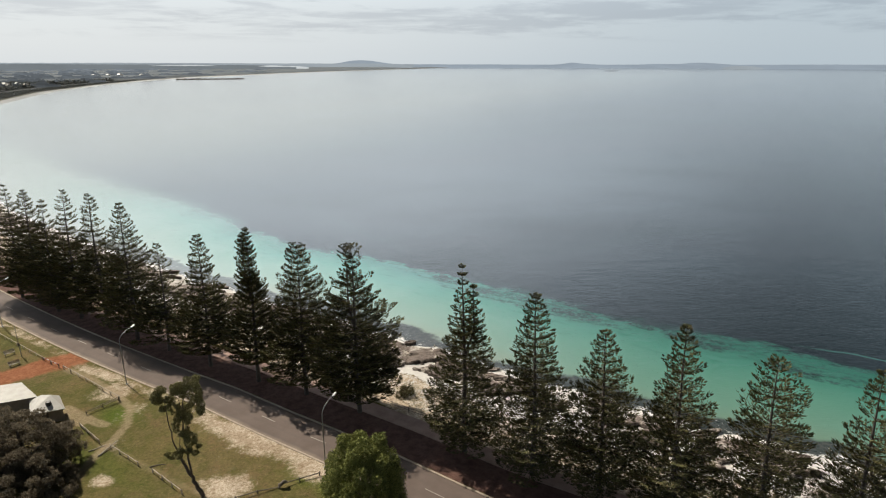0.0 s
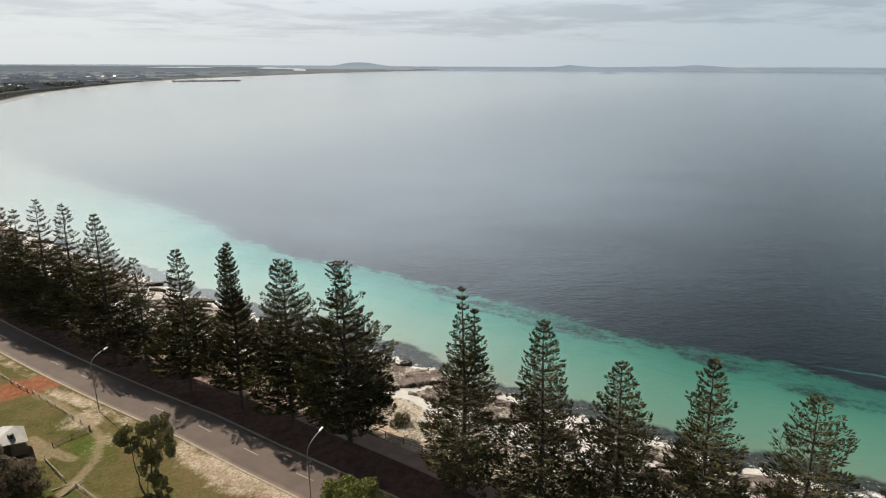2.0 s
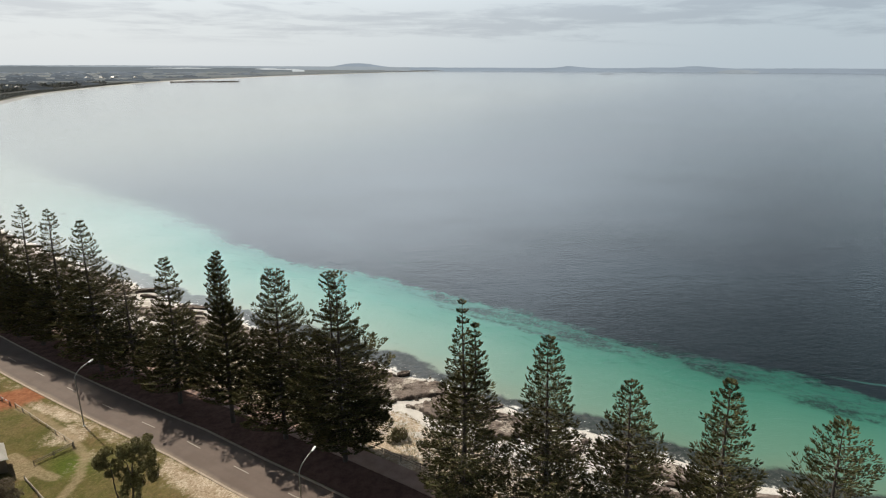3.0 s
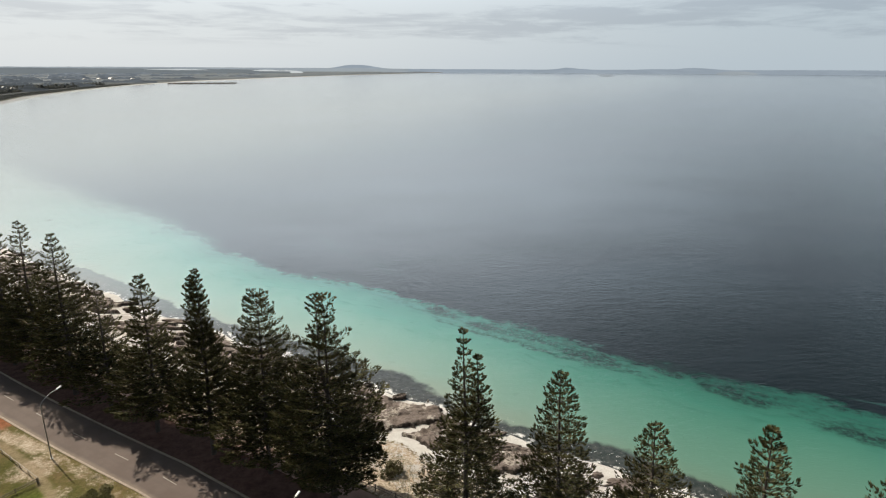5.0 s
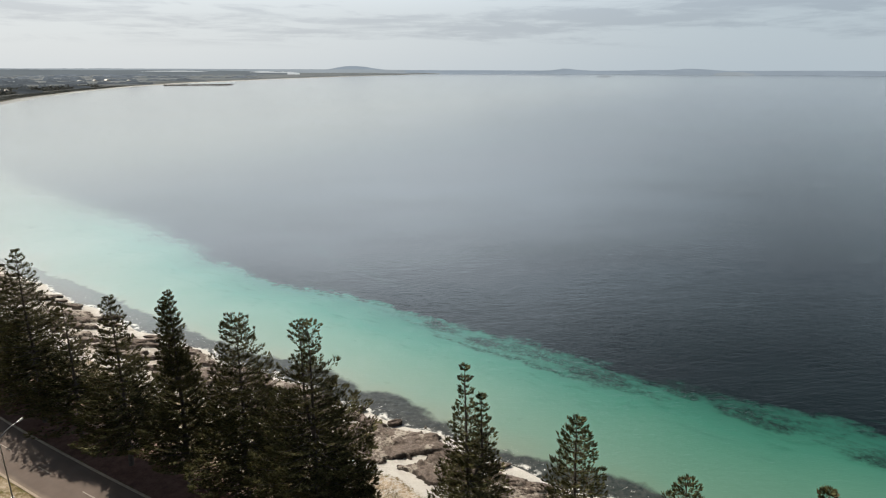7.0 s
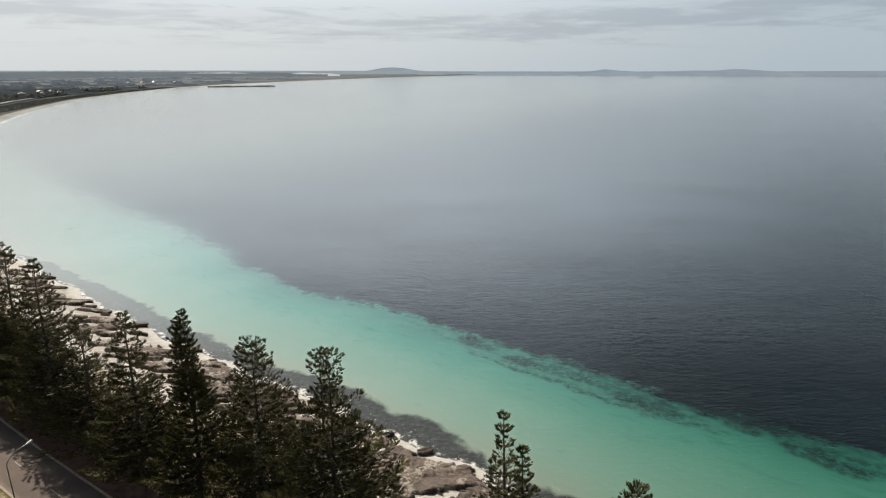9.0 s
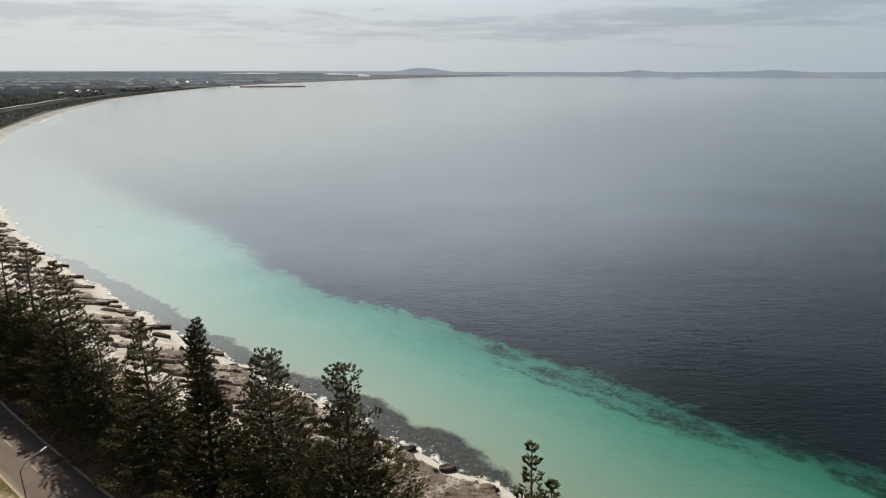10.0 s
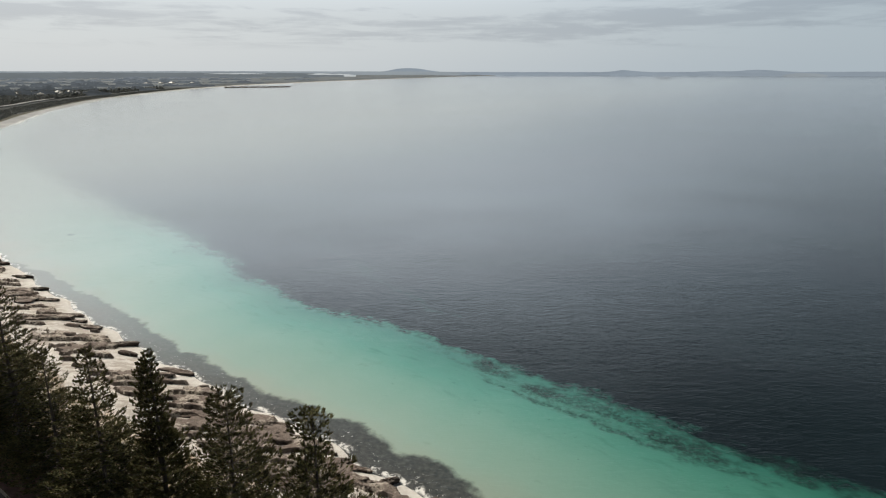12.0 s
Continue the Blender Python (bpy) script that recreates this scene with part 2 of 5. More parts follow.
def fill_ground(n):
    p = where(n)
    sand, litter, lush, beach, wood, gravel = attr(n, "sand"), attr(n, "litter"), attr(n, "lush"), attr(n, "beach"), attr(n, "wood"), attr(n, "gravel")
    big, mid, fine = n.noise(p, 0.12, 5, 0.6), n.noise(p, 0.7, 6, 0.7), n.noise(p, 2.6, 6, 0.8)
    slow = n.noise(p, 0.05, 4, 0.55)
    grass = n.mix(n.span(big, 0.35, 0.65), (0.140, 0.113, 0.043), (0.090, 0.092, 0.025))
    grass = n.mix(n.span(n.math("ADD", n.math("MULTIPLY", slow, 0.6), n.math("MULTIPLY", mid, 0.4)), 0.46, 0.62), grass, (0.150, 0.118, 0.052))
    spots = n.noise(p, 0.33, 6, 0.68)
    grass = n.mix(n.math("MULTIPLY", n.span(spots, 0.52, 0.64), 0.6), grass, (0.175, 0.118, 0.062))
    grass = n.mix(n.math("MULTIPLY", n.span(spots, 0.47, 0.36), 0.55), grass, (0.072, 0.080, 0.018))
    grass = n.mix(n.math("MULTIPLY", n.span(fine, 0.5, 0.6), 0.5), grass, (0.055, 0.05, 0.018))
    grass = n.mix(n.math("MULTIPLY", n.span(fine, 0.45, 0.35), 0.45), grass, (0.26, 0.2, 0.09))
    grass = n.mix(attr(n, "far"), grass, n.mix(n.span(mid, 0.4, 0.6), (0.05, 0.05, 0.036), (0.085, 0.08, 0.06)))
    grass = n.mix(n.math("MULTIPLY", lush, 0.9), grass, n.mix(n.span(fine, 0.4, 0.6), (0.088, 0.125, 0.016), (0.055, 0.085, 0.010)))
    ragged = n.math("ADD", n.math("MULTIPLY", n.math("SUBTRACT", mid, 0.5), 1.1), n.math("MULTIPLY", n.math("SUBTRACT", fine, 0.5), 1.5))
    dry = n.mix(n.span(n.noise(p, 3.0, 8, 0.85), 0.43, 0.56), (0.36, 0.28, 0.20), (0.62, 0.525, 0.42))
    dry = n.mix(n.math("MULTIPLY", n.span(n.noise(p, 1.7, 6, 0.75), 0.52, 0.62), 0.6), dry, (0.22, 0.15, 0.09))
    dry = n.mix(n.math("MULTIPLY", n.span(n.noise(p, 0.42, 6, 0.7), 0.49, 0.6), 0.5), dry, (0.26, 0.18, 0.11))
    blot = n.math("ADD", ragged, n.math("MULTIPLY", n.math("SUBTRACT", n.noise(p, 0.28, 5, 0.65), 0.5), 1.7))
    c = n.mix(n.math("MULTIPLY", n.span(n.math("ADD", sand, n.math("MULTIPLY", blot, 1.1)), 0.3, 1.0), 0.95), grass, dry)
    c = n.mix(n.math("MULTIPLY", n.span(n.math("ADD", attr(n, "track"), n.math("MULTIPLY", ragged, 0.5)), 0.2, 0.85), 0.65), c, n.mix(n.span(fine, 0.4, 0.6), (0.38, 0.30, 0.20), (0.24, 0.185, 0.11)))
    needles = n.mix(n.span(mid, 0.3, 0.7), (0.085, 0.047, 0.039), (0.155, 0.09, 0.073))
    c = n.mix(n.span(n.math("ADD", litter, n.math("MULTIPLY", ragged, 0.6)), 0.35, 0.65), c, needles)
    white = n.mix(n.span(mid, 0.3, 0.75), (0.65, 0.63, 0.60), (0.54, 0.515, 0.485))
    wrack = n.math("ADD", n.noise(p, 0.8, 7, 0.75, stretch=(0.45, 1.5, 1.0)), n.math("MULTIPLY", n.math("SUBTRACT", n.noise(p, 0.09, 3, 0.5), 0.5), 0.5))
    white = n.mix(n.math("MULTIPLY", n.span(wrack, 0.46, 0.56), n.math("MULTIPLY", attr(n, "wrack"), 0.5)), white, (0.25, 0.195, 0.155))
    # far sand is greyed blue, haze put into its colour
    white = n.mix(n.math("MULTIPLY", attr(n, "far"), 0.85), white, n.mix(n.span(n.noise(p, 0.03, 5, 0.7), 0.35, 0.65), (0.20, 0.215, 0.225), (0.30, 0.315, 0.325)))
    c = n.mix(n.span(n.math("ADD", beach, n.math("MULTIPLY", ragged, 0.7)), 0.4, 0.6), c, white)
    # haze is mixed into the ground colour of the far woods
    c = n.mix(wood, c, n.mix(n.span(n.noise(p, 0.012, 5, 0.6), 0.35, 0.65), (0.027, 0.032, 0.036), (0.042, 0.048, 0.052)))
    # the remotest land is paled further with a painted haze
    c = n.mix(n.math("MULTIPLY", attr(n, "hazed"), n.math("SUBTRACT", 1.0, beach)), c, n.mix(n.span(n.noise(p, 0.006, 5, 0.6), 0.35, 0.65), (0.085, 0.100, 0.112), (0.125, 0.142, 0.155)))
    red = n.mix(n.span(n.math("ADD", n.math("MULTIPLY", mid, 0.6), n.math("MULTIPLY", fine, 0.4)), 0.35, 0.65), (0.20, 0.072, 0.032), (0.34, 0.15, 0.08))
    c = n.mix(n.span(n.math("ADD", gravel, n.math("MULTIPLY", ragged, 0.7)), 0.25, 0.75), c, red)
    tall = n.math("ADD", n.math("MULTIPLY", mid, 0.5), fine)
    return {"Base Color": c, "Roughness": 0.95, "Specular IOR Level": 0.1, "Normal": bump(n, tall, 0.95, 0.26)}


GROUND = material("ground_cover", fill_ground)


def fill_asphalt(n):
    p = where(n)
    across = attr(n, "across")
    big, fine = n.noise(p, 0.35, 5, 0.6), n.noise(p, 14.0, 3, 0.7)
    c = n.mix(n.span(big, 0.3, 0.7), (0.094, 0.067, 0.055), (0.119, 0.087, 0.073))
    c = n.mix(n.math("MULTIPLY", n.span(fine, 0.45, 0.7), 0.4), c, (0.075, 0.06, 0.05))
    track = n.span(n.math("ABSOLUTE", n.math("SUBTRACT", n.math("ABSOLUTE", n.math("SUBTRACT", n.math("ABSOLUTE", across), 1.7)), 0.75)), 0.0, 0.4, 1.0, 0.0)
    c = n.mix(n.math("MULTIPLY", track, 0.22), c, (0.08, 0.064, 0.053))
    dusty = n.math("MULTIPLY", n.span(n.math("ADD", n.math("MULTIPLY", across, -1.0), n.math("MULTIPLY", big, 0.8)), 2.9, 3.6), 0.5)
    c = n.mix(dusty, c, (0.24, 0.19, 0.145))
    return {"Base Color": c, "Roughness": 0.88, "Normal": bump(n, fine, 0.4, 0.01)}


ASPHALT = material("worn_asphalt", fill_asphalt)
CONCRETE = rough_mat("kerb_concrete", (0.24, 0.195, 0.15), (0.36, 0.3, 0.235), 1.5, 0.9, 18.0)
LINE_PAINT = rough_mat("white_line_paint", (0.33, 0.30, 0.265), (0.19, 0.165, 0.14), 1.2, 0.8, 12.0)
PATH_EARTH = rough_mat("path_earth", (0.25, 0.162, 0.132), (0.36, 0.25, 0.205), 0.7, 0.95, 9.0, 0.03)
BARK = rough_mat("dark_bark", (0.055, 0.045, 0.038), (0.10, 0.085, 0.072), 3.0, 0.9, 20.0, 0.04)
GUM_BARK = rough_mat("gum_bark", (0.125, 0.10, 0.085), (0.065, 0.052, 0.045), 2.0, 0.85, 14.0, 0.03)
STEEL = rough_mat("galvanised_steel", (0.20, 0.20, 0.20), (0.29, 0.29, 0.29), 3.0, 0.45, 25.0, 0.002, 0.7)
LAMP_HEAD = rough_mat("pale_lamp_housing", (0.62, 0.63, 0.63), (0.72, 0.72, 0.71), 6.0, 0.4, 30.0, 0.002)
LENS = rough_mat("lamp_lens", (0.70, 0.72, 0.72), (0.78, 0.80, 0.80), 6.0, 0.15, 30.0, 0.001)
FAR_ROAD = rough_mat("pale_road_surface", (0.25, 0.25, 0.245), (0.32, 0.32, 0.31), 0.05, 0.9, 0.6, 0.01)
RAIL_WOOD = rough_mat("weathered_rail_wood", (0.46, 0.41, 0.34), (0.30, 0.26, 0.21), 2.5, 0.85, 25.0, 0.01)
DARK_WOOD = rough_mat("dark_post_wood", (0.11, 0.09, 0.075), (0.19, 0.16, 0.13), 2.5, 0.9, 22.0, 0.01)
ROOF_WHITE = rough_mat("white_roof_metal", (0.52, 0.505, 0.47), (0.41, 0.395, 0.365), 0.8, 0.5, 6.0, 0.004)
ROOF_GREY = rough_mat("grey_roof_metal", (0.36, 0.35, 0.32), (0.28, 0.27, 0.245), 0.8, 0.6, 6.0, 0.004)
WALL_STONE = rough_mat("shed_wall", (0.19, 0.16, 0.13), (0.28, 0.24, 0.20), 1.2, 0.9, 8.0, 0.02)
RED_PAINT = rough_mat("faded_red_paint", (0.30, 0.05, 0.035), (0.22, 0.045, 0.035), 4.0, 0.6, 20.0, 0.003)
DARK_PAINT = rough_mat("dark_paint", (0.04, 0.038, 0.036), (0.07, 0.066, 0.06), 3.0, 0.6, 20.0, 0.003)


def fill_rock(n):
    p = where(n)
    big, mid, fine = n.noise(p, 0.35, 5, 0.6), n.noise(p, 1.6, 6, 0.65), n.noise(p, 9.0, 4, 0.7)
    c = n.mix(n.span(mid, 0.3, 0.7), (0.14, 0.112, 0.097), (0.245, 0.20, 0.175))
    c = n.mix(n.math("MULTIPLY", n.span(fine, 0.46, 0.64), 0.65), c, (0.075, 0.06, 0.052))
    z = n.add("ShaderNodeSeparateXYZ", {0: p}).outputs[2]
    wet = n.span(n.math("ADD", z, n.math("MULTIPLY", n.math("SUBTRACT", mid, 0.5), 0.3)), 0.08, 0.35, 1.0, 0.0)
    c = n.mix(n.math("MULTIPLY", wet, 0.7), c, (0.035, 0.03, 0.027))
    # steep sides are darkened in colour for the shade under the ledges
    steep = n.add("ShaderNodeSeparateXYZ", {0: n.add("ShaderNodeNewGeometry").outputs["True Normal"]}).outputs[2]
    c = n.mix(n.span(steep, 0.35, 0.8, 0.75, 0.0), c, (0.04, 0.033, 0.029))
    blown = n.math("MULTIPLY", n.span(big, 0.50, 0.58), n.span(mid, 0.42, 0.54))
    c = n.mix(n.math("MULTIPLY", blown, 0.6), c, (0.58, 0.53, 0.46))
    return {"Base Color": c, "Roughness": 0.9, "Specular IOR Level": 0.2, "Normal": bump(n, n.math("ADD", mid, n.math("MULTIPLY", fine, 0.4)), 1.0, 0.35)}


ROCK = material("beach_rock", fill_rock)


def leaf_mat(name, a, b, c, share=0.25, dim=1.0, through_leaf=0.08):
    """Foliage: a to b from clump to clump, a share of c; a little light comes through."""
    def fill(n):
        r = n.add("ShaderNodeNewGeometry").outputs["Random Per Island"]
        col = n.mix(n.math("POWER", r, dim), a, b)
        odd = n.math("FRACT", n.math("MULTIPLY", r, 37.7))
        col = n.mix(n.span(odd, 1.0 - share, 1.0 - share + 0.02), col, c)
        p = where(n)
        col = n.mix(n.math("MULTIPLY", n.span(n.noise(p, 0.5, 3), 0.4, 0.7), 0.4), col, b)
        d = n.add("ShaderNodeBsdfPrincipled", {"Base Color": col, "Roughness": 0.75, "Specular IOR Level": 0.1})
        t = n.add("ShaderNodeBsdfTranslucent", {0: col})
        return {"surface": n.add("ShaderNodeMixShader", {0: through_leaf, 1: d.outputs[0], 2: t.outputs[0]}).outputs[0]}
    return material(name, fill)


PINE_LEAF = leaf_mat("pine_foliage", (0.034, 0.036, 0.018), (0.15, 0.142, 0.06), (0.10, 0.070, 0.042), 0.14, 2.0)
GUM_LEAF = leaf_mat("gum_foliage", (0.13, 0.122, 0.054), (0.26, 0.243, 0.112), (0.10, 0.085, 0.04), 0.15)
ROUND_LEAF = leaf_mat("dense_green_foliage", (0.11, 0.128, 0.038), (0.265, 0.275, 0.085), (0.075, 0.088, 0.028), 0.2)
DARK_LEAF = leaf_mat("dark_foliage", (0.14, 0.12, 0.085), (0.25, 0.215, 0.16), (0.13, 0.10, 0.07), 0.3, 1.0, 0.5)
SHRUB_LEAF = leaf_mat("shrub_foliage", (0.07, 0.07, 0.035), (0.14, 0.13, 0.065), (0.10, 0.075, 0.045), 0.3)
# far woods: leaf tones greyed and paled for the haze over them
WOODS_LEAF = leaf_mat("woods_foliage", (0.075, 0.083, 0.083), (0.105, 0.112, 0.108), (0.09, 0.088, 0.075), 0.2, 1.0, 0.4)
DUNE_GRASS = leaf_mat("dune_grass", (0.30, 0.29, 0.19), (0.47, 0.45, 0.33), (0.20, 0.20, 0.10), 0.35)


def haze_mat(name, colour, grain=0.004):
    """Far land painted as glowing haze, since only the air in front of it shows."""
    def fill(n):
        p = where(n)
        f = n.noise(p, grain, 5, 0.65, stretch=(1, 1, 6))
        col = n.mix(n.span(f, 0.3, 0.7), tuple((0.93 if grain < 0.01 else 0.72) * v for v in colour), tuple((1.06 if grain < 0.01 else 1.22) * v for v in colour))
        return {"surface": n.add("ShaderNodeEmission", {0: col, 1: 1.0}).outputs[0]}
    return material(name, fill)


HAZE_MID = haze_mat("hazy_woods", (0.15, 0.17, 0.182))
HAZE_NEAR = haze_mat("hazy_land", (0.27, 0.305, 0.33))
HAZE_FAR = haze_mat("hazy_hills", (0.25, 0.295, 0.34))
# farther rows of scrub glow paler, standing for thicker haze
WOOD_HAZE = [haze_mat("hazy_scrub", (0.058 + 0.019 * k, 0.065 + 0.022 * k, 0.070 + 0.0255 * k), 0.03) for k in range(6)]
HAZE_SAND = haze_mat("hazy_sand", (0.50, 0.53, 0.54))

# ---- mesh helpers ----
def arrays_mesh(name, verts, faces, smooth=False):
    """A mesh from an (n, 3) array and an (m, k) array of faces of k corners each."""
    verts, faces = np.asarray(verts, np.float32), np.asarray(faces, np.int32)
    m, k = faces.shape
    me = bpy.data.meshes.new(name)
    me.vertices.add(len(verts))
    me.vertices.foreach_set("co", verts.ravel())
    me.loops.add(m * k)
    me.loops.foreach_set("vertex_index", faces.ravel())
    me.polygons.add(m)
    me.polygons.foreach_set("loop_start", np.arange(m, dtype=np.int32) * k)
    me.polygons.foreach_set("use_smooth", np.full(m, smooth))
    me.update(calc_edges=True)
    me.validate()
    return me


def shown(name, me, mat, parent=None, label=""):
    me.materials.append(mat)
    ob = new(name, me)
    ob.parent = parent
    return tagged(ob, label)


def part(name, bm, mat, parent=None, label="", smooth=False):
    """Links a bmesh as one mesh object under a thing or under a part."""
    me = bpy.data.meshes.new(name)
    for f in bm.faces:
        f.smooth = smooth
    bm.to_mesh(me)
    bm.free()
    return shown(name, me, mat, parent, label)


def thing(name, m, label, category, group=""):
    """An empty at the base of a thing."""
    ob = new(name)
    ob.matrix_basis = m
    return tagged(ob, label, category, group)


def box(bm, lo, hi, bevel=0.0, turn=None):
    """A box between two corners, with bevelled edges."""
    lo, hi = Vector(lo), Vector(hi)
    made = bmesh.ops.create_cube(bm, size=1.0)["verts"]
    bmesh.ops.scale(bm, vec=hi - lo, verts=made)
    bmesh.ops.translate(bm, vec=(lo + hi) / 2, verts=made)
    if bevel:
        edges = list({e for v in made for e in v.link_edges})
        bmesh.ops.bevel(bm, geom=edges, offset=bevel, segments=1, affect="EDGES")
    return bm


def tubes(paths, sides=6):
    """Arrays of tapered tubes: each path is (points, radii); tubes have one face ring more than joints and pointed ends are closed."""
    V, F, base = [], [], 0
    ring = np.linspace(0, 2 * np.pi, sides, endpoint=False)
    for pts, radii in paths:
        pts = np.asarray(pts, float)
        k = len(pts)
        tang = np.gradient(pts, axis=0)
        tang /= np.linalg.norm(tang, axis=1)[:, None] + 1e-9
        ref = np.where(np.abs(tang[:, 2:3]) > 0.9, [[1.0, 0, 0]], [[0, 0, 1.0]])
        a = np.cross(tang, ref)
        a /= np.linalg.norm(a, axis=1)[:, None] + 1e-9
        b = np.cross(tang, a)
        r = np.asarray(radii, float)[:, None, None]
        V.append((pts[:, None] + r * (a[:, None] * np.cos(ring)[None, :, None] + b[:, None] * np.sin(ring)[None, :, None])).reshape(-1, 3))
        i, j = np.meshgrid(np.arange(k - 1), np.arange(sides), indexing="ij")
        q = base + i * sides + j
        w = base + i * sides + (j + 1) % sides
        F.append(np.stack([q, w, w + sides, q + sides], -1).reshape(-1, 4))
        base += k * sides
    return np.concatenate(V), np.concatenate(F)


def tube_mesh(name, paths, sides=6):
    return arrays_mesh(name, *tubes(paths, sides), smooth=True)


# ---- the plan: u runs along the road to the right, v across it to the sea ----
def xy(u, v):
    return (0.849 * u + 0.528 * v) / 0.9996, (-0.528 * u + 0.849 * v) / 0.9996


def at_uv(u, v, z=0.0, turn=0.0):
    x, y = xy(u, v)
    return pose(float(x), float(y), z, 0, 0, turn)


ROAD_TURN = math.degrees(math.atan2(-0.528, 0.849))
SHORE_U = [-2500, -2250, -2147, -1940, -1700, -1560, -1340, -1130, -990, -860, -630, -497, -340, -285, -244, -218, -183, -145, -133, -114, -104, -90, -75, -64, -55, -44, -33, -28, 5, 60, 600, 6000]
SHORE_V = [6500, 4200, 3155, 2150, 1420, 1150, 862, 631, 517, 413, 263, 194.8, 139.4, 124, 113.2, 108.6, 103.2, 97.8, 96.6, 95.2, 94.7, 94.0, 92.6, 91.7, 91.2, 90.4, 89.1, 88.6, 88.2, 88.5, 93, 400]


def shore(u):
    """v of the water's edge."""
    u = np.asarray(u, float)
    near = np.clip((u + 420) / 150, 0, 1)
    return np.interp(u, SHORE_U, SHORE_V) + near * (0.5 * np.sin(u * 0.21 + 0.6) + 0.5 * np.sin(u * 0.47 + 2.0))


def road_mid(u):
    """v of the road's centre line."""
    u = np.asarray(u, float)
    return np.minimum(57.8 + 0.0007 * np.maximum(-70 - u, 0.0) ** 2, np.interp(u, SHORE_U, SHORE_V) - 35.0)


def steps(*runs):
    """Sample places: runs of (from, to, step)."""
    return np.unique(np.concatenate([np.append(np.arange(a, b, s), b) for a, b, s in runs]))


def fan(a, b, n):
    """n places from a to b whose gaps grow."""
    s = np.linspace(0, 1, n) ** 3
    return a + (b - a) * s


def grid_mesh(name, U, W, height):
    """A sheet over U along the shore and W away from the water's edge (sea positive)."""
    u, w = np.meshgrid(U, W, indexing="ij")
    v = shore(u) + w
    x, y = xy(u, v)
    z = height(u, v, w)
    verts = np.stack([x, y, z], -1).reshape(-1, 3)
    n, m = u.shape
    i, j = np.meshgrid(np.arange(n - 1), np.arange(m - 1), indexing="ij")
    a = i * m + j
    faces = np.stack([a, a + m, a + m + 1, a + 1], -1).reshape(-1, 4)
    me = arrays_mesh(name, verts, faces, smooth=True)
    return me, u.ravel(), v.ravel(), w.ravel()


def give(me, name, values):
    at = me.attributes.new(name, "FLOAT", "POINT")
    at.data.foreach_set("value", np.asarray(values, np.float32).ravel())


def off_shore(u, v):
    """Metres from the water's edge, sea positive."""
    line_u = np.concatenate([np.linspace(-2900, -400, 160), np.linspace(-395, 100, 250), np.linspace(110, 3000, 40)])
    line = np.stack([line_u, shore(line_u)], 1)
    p = np.stack([u, v], 1)
    best = np.full(len(p), 1e9)
    for k in range(0, len(line), 30):
        d = np.hypot(p[:, None, 0] - line[None, k:k + 30, 0], p[:, None, 1] - line[None, k:k + 30, 1]).min(1)
        best = np.minimum(best, d)
    return np.where(v >= shore(u), best, -best)


def soft(x, a, b):
    t = np.clip((x - a) / (b - a), 0, 1)
    return t * t * (3 - 2 * t)


def patch(u, v, cu, cv, ru, rv):
    """1 inside an ellipse on the plan, fading out."""
    return 1 - soft(np.hypot((u - cu) / ru, (v - cv) / rv), 0.25, 1.5)


def worn(line, half):
    """1 on a winding track through a few places of the plan, fading out past its half width."""
    line = np.array(line)
    best = np.full(gu.shape, 1e9)
    for a, b in zip(line[:-1], line[1:]):
        t = np.clip(((gu - a[0]) * (b - a)[0] + (gv - a[1]) * (b - a)[1]) / ((b - a) ** 2).sum(), 0, 1)
        best = np.minimum(best, np.hypot(gu - a[0] - t * (b - a)[0], gv - a[1] - t * (b - a)[1]))
    return 1 - soft(best, 0.5 * half, 1.8 * half)


# ---- ground ----
def ground_height(u, v, w):
    h = np.interp(w, [-9000, -1500, -300, -120, -23, -18, -12, -5, 0, 5, 40], [8, 6, 3.0, 1.4, 1.4, 1.25, 1.0, 0.5, 0.02, -0.5, -4])
    lumps = 0.10 * np.sin(u * 0.37 + 1.0) * np.sin(v * 0.41) + 0.05 * np.sin(u * 1.1 + v * 0.7)
    on_strip = soft(np.abs(v - road_mid(u)), 4.2, 7.5) * soft(np.abs(v - road_mid(u) - 10.7), 1.7, 3.2)
    return h + lumps * on_strip * soft(-w, 0.5, 6) - 0.05 * (1 - on_strip) * (w < -20)


ground_mesh, gu, gv, gw = grid_mesh(
    "ground", np.unique(np.concatenate([-170 - fan(0, 7300, 90), steps((-170, -15, 0.6), (-15, 30, 1.0)), 30 + fan(0, 5000, 24)])),
    np.unique(np.concatenate([-75 - fan(0, 9000, 46), steps((-75, 4, 0.6)), [8, 14, 30]])), ground_height)
near_land = soft(gu, -420, -300)
wide = soft(-gu, 250, 800)                                     # the far beach is broad
sandy = np.maximum.reduce([
    patch(gu, gv, -63, 52.6, 17, 3.2), patch(gu, gv, -52, 51.8, 7, 3.5), patch(gu, gv, -60, 43.0, 4.5, 3.0), patch(gu, gv, -74.9, 35.9, 2.0, 1.2),
    patch(gu, gv, -103, 53.5, 8.0, 1.6), patch(gu, gv, -94.5, 50.5, 4.0, 3.0), patch(gu, gv, -81.0, 41.0, 1.8, 1.2) * 0.6,
    patch(gu, gv, -86.5, 48.5, 2.6, 3.5) * 0.55, 0.62 * (1 - soft(np.abs(gv - road_mid(gu) + 4.6), 0.6, 1.6)), 1.25 * (1 - soft(np.abs(gw + 18.2), 4.2, 6.0)) * near_land])
give(ground_mesh, "sand", sandy)
